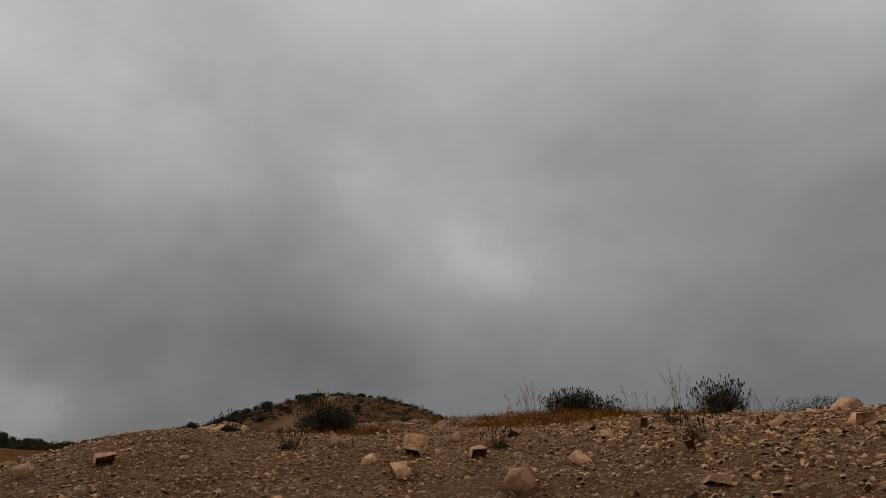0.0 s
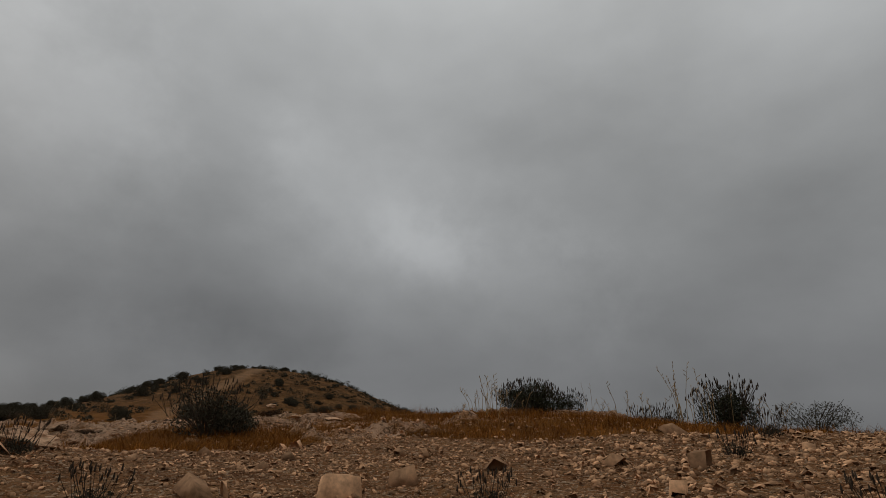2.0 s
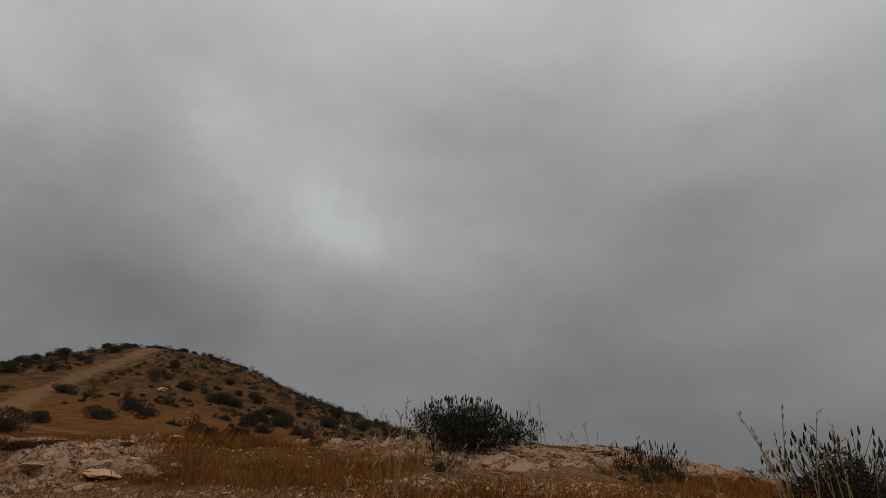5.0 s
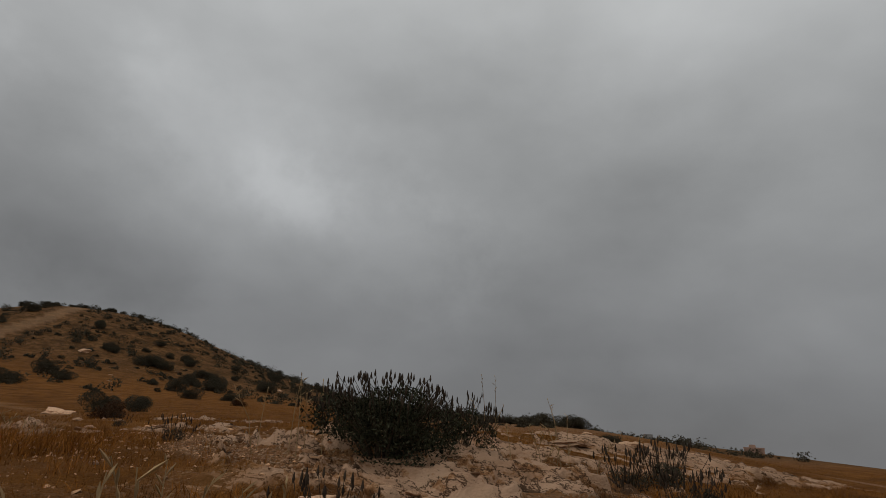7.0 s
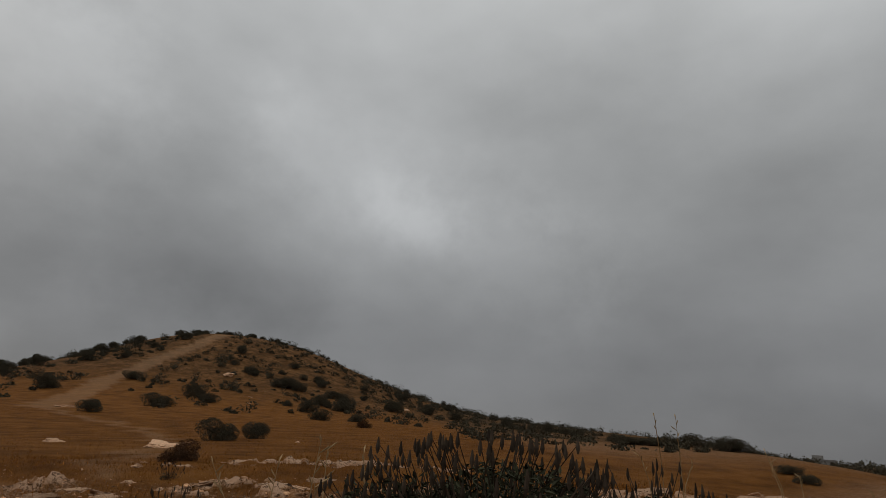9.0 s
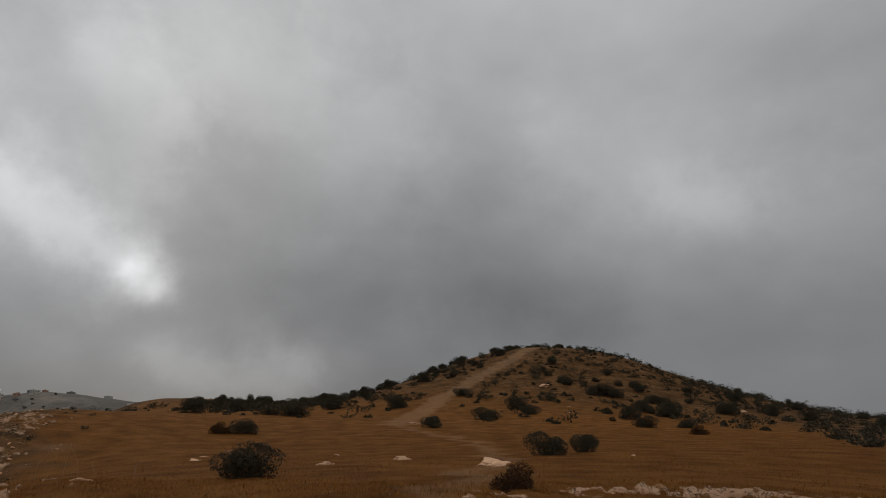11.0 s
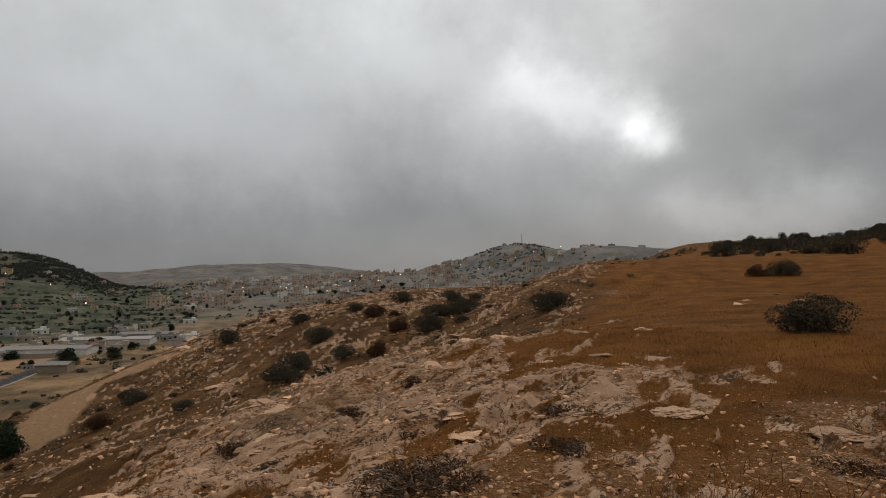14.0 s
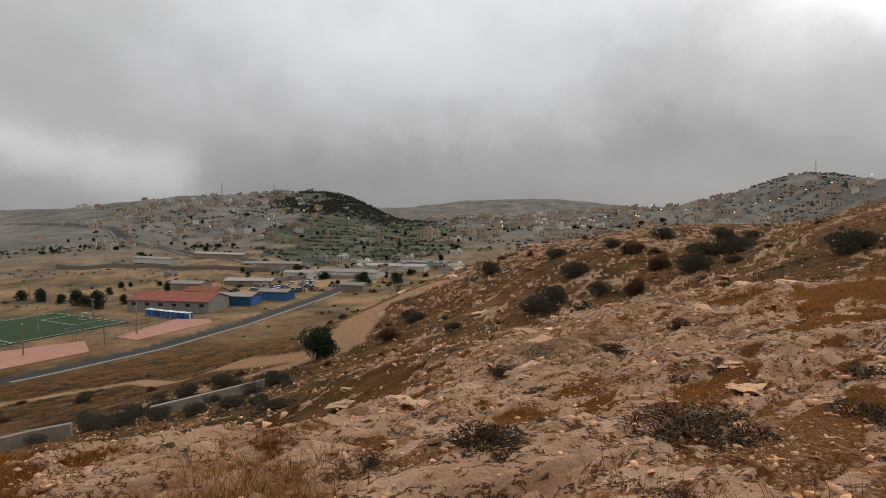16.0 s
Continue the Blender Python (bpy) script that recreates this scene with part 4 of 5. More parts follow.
# ---- the valley ----
CONCRETE = plain("weathered_concrete", (0.28, 0.235, 0.19), 0.9, 0.2, 2, bump_size=0.02)
PLASTER = [plain("plaster_" + w, c, 0.9, 0.18, 0.6) for w, c in (("cream", (0.40, 0.31, 0.22)), ("white", (0.55, 0.52, 0.47)), ("pink", (0.42, 0.26, 0.19)),
                                                                ("grey", (0.28, 0.26, 0.24)), ("ochre", (0.36, 0.26, 0.15)), ("sand", (0.33, 0.26, 0.19)))]
GLASS = plain("dark_window_glass", (0.03, 0.032, 0.035), 0.2, 0.3, 1)
ROOF = plain("pale_flat_roof", (0.30, 0.27, 0.24), 0.9, 0.2, 0.8)
RED_ROOF = plain("rust_red_sheet_roof", (0.26, 0.095, 0.065), 0.7, 0.2, 0.7)
BLUE = plain("faded_blue_paint", (0.045, 0.12, 0.27), 0.6, 0.25, 1.5)
TURF = plain("green_artificial_turf", (0.034, 0.054, 0.026), 0.9, 0.2, 0.4)
PINK = plain("pink_court_surface", (0.42, 0.22, 0.165), 0.9, 0.12, 0.4)
WHITE = plain("white_paint", (0.7, 0.7, 0.68), 0.6, 0.1, 1)
STEEL = plain("galvanised_steel", (0.30, 0.31, 0.32), 0.45, 0.15, 4, metal=0.6)
TREE_LEAF = plain("dark_tree_leaf", (0.022, 0.034, 0.016), 0.75, 0.45, 3, per="island")
LAMP_GLOW = bpy.data.materials.new("lit_street_lamp")
LAMP_GLOW.use_nodes = True
LAMP_GLOW.node_tree.nodes["Principled BSDF"].inputs["Emission Color"].default_value = (1.0, 0.82, 0.55, 1)
LAMP_GLOW.node_tree.nodes["Principled BSDF"].inputs["Emission Strength"].default_value = 4.0


def low(x, y, r=0.0):
    return min(ground_at(x, y), *(ground_at(x + a, y + b) for a in (-r, r) for b in (-r, r))) if r else ground_at(x, y)


def tree(wide, tall, seed, n=1500, leaf=0.36, label="", group="", trunk=0.35):
    thing = new("tree")
    g = np.random.default_rng(seed)
    v, f = [], []
    tube(v, f, [(0, 0, -0.4), (g.normal() * 0.1, g.normal() * 0.1, tall * trunk * 0.6), (g.normal() * 0.15, g.normal() * 0.15, tall * 0.6)], [wide * 0.05, wide * 0.035, wide * 0.02], 7)
    for k in range(6):
        a = k * 1.05 + g.uniform(0, 0.5)
        tube(v, f, [(0, 0, tall * trunk * g.uniform(0.7, 1.1)), (math.cos(a) * wide * 0.18, math.sin(a) * wide * 0.18, tall * 0.55),
                    (math.cos(a) * wide * 0.36, math.sin(a) * wide * 0.36, tall * g.uniform(0.6, 0.8))], [wide * 0.02, wide * 0.014, wide * 0.006], 5)
    part("trunk", mesh("trunk", v, f, BARK, True), thing)
    p, _ = crown_points(n, wide, tall * (1 - trunk * 0.6), tall * trunk * 0.7, seed, 14, 0.5)
    v, f = leaves(p, leaf, 0.6, seed + 1)
    part("crown", mesh("crown", v, f, TREE_LEAF), thing)
    return tagged(thing, label, "tree", group)


stand(tree(5.2, 4.8, 500, 6500, 0.2, "round dark green tree beside a dirt track", "", 0.16), -61.5, 11.6, 0, 0.2)
tree_a = stand(tree(9, 8, 510, 2600, 0.45, "broad dark evergreen tree on the valley floor", "valley trees"), -319, -4, 0, 0.3)
tree_b = stand(tree(5, 7.5, 520, 1700, 0.4, "dark bushy tree beside low buildings", "valley trees", 0.2), -243, -112, 0, 0.3)
for x, y, k, which in ((-326, 15, 0.8, 0), (-247, -118, 1.3, 1), (-252, -127, 1.0, 1), (-240, -106, 1.5, 1), (-256, -138, 1.1, 1), (-262, -150, 1.1, 1), (-278, -120, 0.8, 1), (-300, -125, 0.7, 1),
                       (-290, -98, 0.8, 1), (-310, -110, 0.7, 1), (-345, 24, 0.7, 0), (-300, -18, 0.6, 1), (-250, -100, 0.9, 1), (-330, -60, 0.6, 1), (-350, -75, 0.6, 1), (-395, 30, 1.1, 1), (-410, 45, 1.2, 1)):
    more((tree_a, tree_b)[which], x, y, rng.uniform(0, 360), k, k * rng.uniform(0.8, 1.1), 0.3)
count = 0
while count < 230:
    x, y = rng.uniform(-760, -300), rng.uniform(-380, 330)
    d_ = -0.8 * (x - 2.8) - 0.6 * (y - 21.8)
    if d_ < 170 or fbm(np.array([x / 60]), np.array([y / 60]), 111, 2)[0] < 0.48 or track_masks(np.array([x]), np.array([y]))[1][0] > 0:
        continue
    k = rng.uniform(0.4, 1.0)
    more(tree_b if rng.uniform() < 0.6 else tree_a, x, y, rng.uniform(0, 360), k, k * rng.uniform(0.6, 1.0), 0.3)
    count += 1


def slab_of(name, corners, thick, mat, label, category, lift=0.12):
    top = max(ground_at(x, y) for x, y in corners) + lift
    n = len(corners)
    v = [(x, y, top) for x, y in corners] + [(x, y, top - thick) for x, y in corners]
    f = [tuple(range(n)), tuple(range(2 * n - 1, n - 1, -1))] + [(i, i + n, (i + 1) % n + n, (i + 1) % n) for i in range(n)]
    me = mesh(name, v, f, mat)
    bm = bmesh.new()
    bm.from_mesh(me)
    bmesh.ops.recalc_face_normals(bm, faces=bm.faces)
    bm.to_mesh(me)
    bm.free()
    return tagged(new(name, me), label, category), top


A, B, C = Vector((0.86, -0.5)), Vector((-0.5, -0.86)), Vector((-209, -79))


def pitch_at(u, v):
    p = C + A * u + B * v
    return p.x, p.y


pitch, pitch_top = slab_of("football_pitch", [pitch_at(0, 0), pitch_at(75, 0), pitch_at(75, 44), pitch_at(0, 44)], 1.2, TURF, "green artificial football pitch with white lines", "sports pitch")
for u0, v0, u1, v1 in ((0.6, 0.6, 74, 0.8), (0.6, 43.2, 74, 43.4), (0.6, 0.8, 0.8, 43.2), (37, 0.8, 37.2, 43.2), (0.8, 12, 12, 12.2), (0.8, 32, 12, 32.2), (12, 12, 12.2, 32.2)):
    q = [pitch_at(u0, v0), pitch_at(u1, v0), pitch_at(u1, v1), pitch_at(u0, v1)]
    part("pitch_line", mesh("pitch_line", [(*p, pitch_top + 0.01) for p in q] + [(*p, pitch_top - 0.05) for p in q],
                            [(0, 1, 2, 3), (0, 4, 5, 1), (1, 5, 6, 2), (2, 6, 7, 3), (3, 7, 4, 0)], WHITE), pitch)
slab_of("sports_court", [(-163, -68), (-177, -77), (-150, -112), (-124, -96)], 1.5, PINK, "pale pink sports court below the road", "sports court")
slab_of("sports_court", [(-183, -71), (-213, -64), (-211, -51), (-205, -48), (-178, -62)], 1.5, PINK, "pale pink court beside the red-roofed hall", "sports court")


def goal():
    thing = new("football_goal")
    for name, b in (("post", (-2.5, -0.07, 0, -2.36, 0.07, 2.2)), ("post", (2.36, -0.07, 0, 2.5, 0.07, 2.2)), ("crossbar", (-2.5, -0.07, 2.2, 2.5, 0.07, 2.34)),
                    ("back_bar", (-2.5, -1.5, 0, 2.5, -1.4, 0.1))):
        part(name, boxed(name, WHITE, b, bevel=0.02), thing)
    return tagged(thing, "white metal football goal on green turf", "goal")


g_ = goal()
g_.matrix_basis = pose(*pitch_at(3, 20), pitch_top, 0, 0, 60)


def flood_light(tall):
    thing = new("floodlight_mast")
    v, f = [], []
    tube(v, f, [(0, 0, -0.5), (0, 0, tall * 0.5), (0, 0, tall)], [0.2, 0.17, 0.12], 8)
    part("pole", mesh("pole", v, f, CONCRETE, True), thing)
    part("crossarm", boxed("crossarm", STEEL, (-0.9, -0.06, tall - 0.3, 0.9, 0.06, tall - 0.18)), thing)
    for x in (-0.7, 0.0, 0.7):
        part("lamp_head", boxed("lamp_head", STEEL, (x - 0.22, -0.2, tall - 0.18, x + 0.22, 0.2, tall + 0.16), bevel=0.04), thing)
    return tagged(thing, "pale concrete floodlight mast beside the pitch", "mast", "floodlight masts")


mast = flood_light(9.0)
mast.matrix_basis = pose(-239, -125, ground_at(-239, -125), 0, 0, 30)
for x, y, turn in ((-194, -101, 30), (-207, -90, 60), (-173, -69, 10), (-222, -82, 40), (-252, -140, 20), (-187, -66, 20), (-160, -84, 30)):
    c = copy_thing(mast, pose(x, y, ground_at(x, y), 0, 0, turn))


def fence(points, tall):
    thing = new("wire_fence")
    for (ax, ay), (bx, by) in zip(points, points[1:]):
        long = math.hypot(bx - ax, by - ay)
        n = max(1, round(long / 3.0))
        for k in range(n):
            x, y = ax + (bx - ax) * k / n, ay + (by - ay) * k / n
            v, f = [], []
            z = ground_at(x, y)
            tube(v, f, [(x, y, z - 0.3), (x, y, z + tall)], [0.07, 0.07], 6)
            part("post", mesh("post", v, f, STEEL), thing)
        for h in (0.15, 0.5, 0.85):
            v, f = [], []
            tube(v, f, [(ax, ay, ground_at(ax, ay) + tall * h + 0.1), (bx, by, ground_at(bx, by) + tall * h + 0.1)], [0.045, 0.045], 4)
            part("rail", mesh("rail", v, f, STEEL), thing)
    return tagged(thing, "grey steel fence round the sports courts", "fence")


fence([(-186, -88), (-176, -79), (-182, -70), (-214, -63)], 3.0)
fence([(-186, -88), (-212, -72)], 3.0)


def gable_hall(x, y, turn, long, deep, wall, rise, wall_mat, roof_mat, label, name="hall"):
    thing = new(name)
    thing.matrix_basis = pose(x, y, low(x, y, 5) - 0.2, 0, 0, turn)
    t = 0.25
    for b in ((0, 0, 0, long, t, wall), (0, deep - t, 0, long, deep, wall), (0, t, 0, t, deep - t, wall), (long - t, t, 0, long, deep - t, wall)):
        part("wall", boxed("wall", wall_mat, b), thing)
    o = 0.5
    for s in (0, 1):
        y0, y1 = (-o, deep / 2) if s == 0 else (deep + o, deep / 2)
        z0, z1 = wall - 0.05, wall + rise
        v = [(-o, y0, z0), (long + o, y0, z0), (long + o, y1, z1), (-o, y1, z1)]
        v += [(a, b, c + 0.18) for a, b, c in v]
        part("roof_slope", mesh("roof_slope", v, [(0, 1, 2, 3), (7, 6, 5, 4), (0, 4, 5, 1), (1, 5, 6, 2), (2, 6, 7, 3), (3, 7, 4, 0)], roof_mat), thing)
    for x0 in (0, long - t):
        v = [(x0, 0.05, wall), (x0, deep - 0.05, wall), (x0, deep / 2, wall + rise)]
        v += [(a + t, b, c) for a, b, c in v]
        part("gable", mesh("gable", v, [(0, 1, 2), (5, 4, 3), (0, 3, 4, 1), (1, 4, 5, 2), (2, 5, 3, 0)], wall_mat), thing)
    for k in range(int(long / 6)):
        part("window", boxed("window", GLASS, (k * 6 + 2, -0.03, wall * 0.55, k * 6 + 4, 0.1, wall * 0.8)), thing)
    return tagged(thing, label, "building")


gable_hall(-235, -91.5, 76, 36, 15, 4.6, 2.6, PLASTER[3], RED_ROOF, "long grey hall with a rust-red sheet roof", "sports_hall")
gable_hall(-268, -62, 250, 16, 9, 3.6, 1.6, PLASTER[5], RED_ROOF, "small hall with a rust-red roof", "hall")
gable_hall(-250, -42, 255, 17, 9, 4.2, 0.8, BLUE, ROOF, "low blue-walled workshop with a pale roof", "workshop")
gable_hall(-262, -30, 255, 14, 8, 4.0, 0.8, BLUE, ROOF, "low blue-walled workshop with a pale roof", "workshop")
for x, y, turn, long, deep, mat in ((-345, 8, 250, 40, 14, 1), (-372, 36, 252, 46, 14, 1), (-392, 52, 250, 34, 12, 5), (-318, -50, 262, 26, 10, 5), (-352, -30, 258, 22, 9, 1), (-300, -80, 255, 18, 9, 5),
                                    (-285, 2, 250, 12, 7, 5), (-398, -50, 262, 40, 8, 5), (-430, -95, 245, 46, 8, 5), (-415, -140, 240, 40, 8, 1)):
    gable_hall(x, y, turn, long, deep, 3.4, 1.0, PLASTER[mat], ROOF, "long low pale shed on the valley floor", "shed")


def cabin():
    thing = new("site_cabin")
    part("body", boxed("body", BLUE, (-1.2, -0.9, 0, 1.2, 0.9, 2.4), bevel=0.05), thing)
    part("door", boxed("door", WHITE, (-0.35, 0.9, 0.15, 0.35, 0.94, 2.1)), thing)
    part("roof", boxed("roof", WHITE, (-1.25, -0.95, 2.4, 1.25, 0.95, 2.5)), thing)
    return tagged(thing, "blue cabin with a white door beside the pitch", "cabin", "row of cabins")


cab = cabin()
for k in range(9):
    x, y = -224 + k * 1.3, -78 + k * 2.3
    if k == 0:
        cab.matrix_basis = pose(x, y, ground_at(x, y), 0, 0, -30)
    else:
        copy_thing(cab, pose(x, y, ground_at(x, y), 0, 0, -30 + rng.normal() * 3))


def car(colour):
    thing = new("parked_car")
    bm = bmesh.new()
    box(bm, -2.1, -0.85, 0.3, 2.1, 0.85, 0.85, 0.12)
    part("body", from_bm("body", bm, colour), thing)
    bm = bmesh.new()
    r = box(bm, -1.3, -0.75, 0.85, 1.1, 0.75, 1.42, 0.0)
    for v in bm.verts:
        if v.co.z > 1.2:
            v.co.x *= 0.72
            v.co.y *= 0.88
    part("cabin_glass", from_bm("cabin_glass", bm, GLASS), thing)
    part("roof", boxed("roof", colour, (-0.88, -0.64, 1.42, 0.75, 0.64, 1.47), bevel=0.01), thing)
    for x in (-1.3, 1.3):
        for y in (-0.8, 0.8):
            v, f = [], []
            tube(v, f, [(x, y - 0.1, 0.32), (x, y + 0.1, 0.32)], [0.32, 0.32], 10)
            f.append(tuple(range(9, -1, -1)))
            f.append(tuple(range(10, 20)))
            part("wheel", mesh("wheel", v, f, GLASS), thing)
    return tagged(thing, "parked car on the dusty yard in the valley", "car", "parked cars")


cars = [car(WHITE), car(BLUE), car(STEEL), car(GLASS)]
for k in range(40):
    x, y = -272 - rng.uniform(0, 60), -28 - rng.uniform(0, 36) + rng.normal() * 3
    m = pose(x, y, ground_at(x, y), 0, 0, rng.choice([70, 160]) + rng.normal() * 8)
    if k < 4:
        cars[k].matrix_basis = m
    else:
        copy_thing(cars[k % 4], m)


def strip(points, offset, wide, tall, mat, name, label):
    """A kerb or wall that follows a bent line on the ground."""
    pts = []
    for (ax, ay), (bx, by) in zip(points, points[1:]):
        n = max(2, int(math.hypot(bx - ax, by - ay) / 6))
        pts += [Vector((ax + (bx - ax) * k / n, ay + (by - ay) * k / n)) for k in range(n)]
    pts.append(Vector(points[-1]))
    v, f = [], []
    for k, p in enumerate(pts):
        way = (pts[min(k + 1, len(pts) - 1)] - pts[max(k - 1, 0)]).normalized()
        side = Vector((-way.y, way.x))
        a, b = p + side * offset, p + side * (offset + wide)
        z = max(ground_at(*a), ground_at(*b))
        v += [(*a, z - 1.0), (*a, z + tall), (*b, z + tall), (*b, z - 1.0)]
    for k in range(len(pts) - 1):
        i = 4 * k
        f += [(i, i + 1, i + 5, i + 4), (i + 1, i + 2, i + 6, i + 5), (i + 2, i + 3, i + 7, i + 6)]
    f += [(3, 2, 1, 0), tuple(len(v) - 4 + j for j in range(4))]
    return tagged(new(name, mesh(name, v, f, mat)), label, name.split("_")[-1], kind="structure" if name == "kerb" else "")


strip(ROAD[1:], -4.6, 1.0, 0.22, CONCRETE, "kerb", "pale concrete kerb along the asphalt road")
strip(((-41, -14), (-45.2, -9.5), (-46, -6.5)), 0, 0.5, 1.1, CONCRETE, "concrete_wall", "low weathered concrete wall below the dirt track")
strip(((-50, -1.8), (-51, 3), (-50.5, 8.3)), 0, 0.5, 0.9, CONCRETE, "concrete_wall", "low weathered concrete wall below the dirt track")
strip(((-404, -218), (-380, -160), (-363, -126), (-368, -60)), 0, 0.5, 2.6, CONCRETE, "concrete_wall", "long pale compound wall across the valley floor")
strip(((-296, -14), (-330, -2), (-352, -44), (-318, -58)), 0, 0.4, 2.2, CONCRETE, "concrete_wall", "pale wall round a yard on the valley floor")
strip(HIGHWAY, 6.5, 1.2, 0.8, CONCRETE, "road_barrier", "pale barrier along the far highway")


def house(wide, deep, floors, mat, seed, label):
    g = np.random.default_rng(seed)
    thing = new("house")
    h = 3.1 * floors
    part("wall", boxed("wall", mat, (-wide / 2, -deep / 2, -4, wide / 2, deep / 2, h)), thing)
    p = 0.25
    bm = bmesh.new()
    for b in ((-wide / 2 - 0.1, -deep / 2 - 0.1, h, wide / 2 + 0.1, -deep / 2 + p, h + 0.7), (-wide / 2 - 0.1, deep / 2 - p, h, wide / 2 + 0.1, deep / 2 + 0.1, h + 0.7),
              (-wide / 2 - 0.1, -deep / 2 + p, h, -wide / 2 + p, deep / 2 - p, h + 0.7), (wide / 2 - p, -deep / 2 + p, h, wide / 2 + 0.1, deep / 2 - p, h + 0.7)):
        box(bm, *b)
    part("parapet", from_bm("parapet", bm, mat), thing)
    part("roof", boxed("roof", ROOF, (-wide / 2 + p, -deep / 2 + p, h, wide / 2 - p, deep / 2 - p, h + 0.12)), thing)
    part("stair_hut", boxed("stair_hut", mat, (wide * 0.1, -deep * 0.1, h + 0.12, wide * 0.1 + 2.6, -deep * 0.1 + 2.6, h + 1.9)), thing)
    n = max(2, int(wide / 3.4))
    bm = bmesh.new()
    for side in (-1, 1):
        for fl in range(floors):
            for k in range(n):
                x = (k + 0.5) / n * wide - wide / 2
                if g.uniform() > 0.15:
                    box(bm, x - 0.65, side * deep / 2 - 0.06, fl * 3.1 + 1.0, x + 0.65, side * deep / 2 + 0.06, fl * 3.1 + 2.3)
    tagged(part("glazing", from_bm("glazing", bm, GLASS), thing), kind="stuff")
    part("door", boxed("door", BARK, (-0.5, deep / 2 - 0.04, 0, 0.5, deep / 2 + 0.05, 2.1)), thing)
    return tagged(thing, label, "house", "town houses")


homes = [house(11, 10, 2, PLASTER[0], 1, "cream flat-roofed house on the far slope"), house(9, 9, 3, PLASTER[5], 2, "tall sand-coloured flat-roofed house in the town"),
         house(14, 10, 2, PLASTER[1], 3, "wide white flat-roofed house on the far slope"), house(8, 8, 1, PLASTER[2], 4, "small pinkish flat-roofed house in the town"),
         house(10, 9, 2, PLASTER[4], 5, "ochre flat-roofed house on the far slope"), house(12, 11, 4, PLASTER[0], 6, "cream apartment block in the town"),
         house(10, 8, 1, PLASTER[3], 7, "grey unfinished flat-roofed house")]
built = []


def settle(n, cx, cy, sx, sy, kinds, turn, accept=lambda x, y: True):
    done = tries = 0
    while done < n and tries < n * 60:
        tries += 1
        x, y = rng.normal(cx, sx), rng.normal(cy, sy)
        if any(abs(x - a) + abs(y - b) < 15 for a, b in built) or not accept(x, y):
            continue
        k = int(rng.choice(kinds))
        m = pose(x, y, ground_at(x, y) - 0.3, 0, 0, turn + rng.normal() * 12 + rng.choice([0, 90, 180]))
        if homes[k].location.length < 1:
            homes[k].matrix_basis = m
        else:
            c = copy_thing(homes[k], m)
            e = rng.uniform(0.5, 0.8)
            c.scale = (e, e, e)
        built.append((x, y))
        done += 1


settle(54, -740, 200, 110, 120, (0, 3, 2, 3, 3, 0, 6), 70)
settle(7, -690, 120, 60, 60, (1, 5), 70)
settle(40, -640, 400, 90, 80, (0, 3, 2, 3, 0, 6), 50)
settle(16, -690, 535, 60, 45, (0, 3, 6, 3), 40)
settle(16, -430, 440, 80, 30, (0, 3, 2, 0), 35)
settle(16, -545, 505, 50, 35, (0, 3, 2, 0, 6), 40)
settle(14, -420, 300, 50, 20, (0, 2, 3), 50)
settle(36, -740, -200, 70, 90, (0, 3, 2, 3, 4, 6), 100)
settle(36, -760, -205, 80, 90, (0, 3, 6, 3, 4, 2), 100)
settle(26, -620, -110, 40, 50, (0, 2, 3, 4, 6), 100)
settle(26, -870, -240, 40, 120, (0, 3, 2, 6), 95, lambda x, y: y < -130)
settle(12, -345, -40, 40, 30, (3, 6, 6), 80, lambda x, y: x < -300)


TOWN_PAINT = [plain("town_plaster_" + w, c, 0.9, 0.2, 0.5, per="island") for w, c in
              (("cream", (0.44, 0.36, 0.28)), ("rose", (0.44, 0.32, 0.26)), ("white", (0.58, 0.54, 0.49)), ("sand", (0.38, 0.31, 0.24)), ("buff", (0.40, 0.32, 0.23)), ("grey", (0.31, 0.29, 0.27)))]


def house_boxes(wide, deep, floors, g):
    """Boxes of a plain flat-roofed house: walls, stair hut, parapet, windows; each with 0 for wall or 1 for glass."""
    h, e = 3.0 * floors, 0.12
    out = [((-wide / 2, -deep / 2, -4, wide / 2, deep / 2, h), 0), ((wide * 0.1, -1.3, h, wide * 0.1 + 2.6, 1.3, h + 2.2), 0)]
    out += [((-wide / 2 - e, -deep / 2 - e, h, wide / 2 + e, -deep / 2 + 0.2, h + 0.6), 0), ((-wide / 2 - e, deep / 2 - 0.2, h, wide / 2 + e, deep / 2 + e, h + 0.6), 0),
            ((-wide / 2 - e, -deep / 2 + 0.2, h, -wide / 2 + 0.2, deep / 2 - 0.2, h + 0.6), 0), ((wide / 2 - 0.2, -deep / 2 + 0.2, h, wide / 2 + e, deep / 2 - 0.2, h + 0.6), 0)]
    n = max(2, int(wide / 3.6))
    for side in (-1, 1):
        for fl in range(floors):
            z = fl * 3.0 + 1.0
            out.append(((side * wide / 2 - 0.06, -0.7, z, side * wide / 2 + 0.06, 0.7, z + 1.2), 1))
            for k in range(n):
                x = (k + 0.5) / n * wide - wide / 2
                if g.uniform() > 0.2:
                    out.append(((x - 0.6, side * deep / 2 - 0.06, z, x + 0.6, side * deep / 2 + 0.06, z + 1.2), 1))
    return out


CROWDED = []


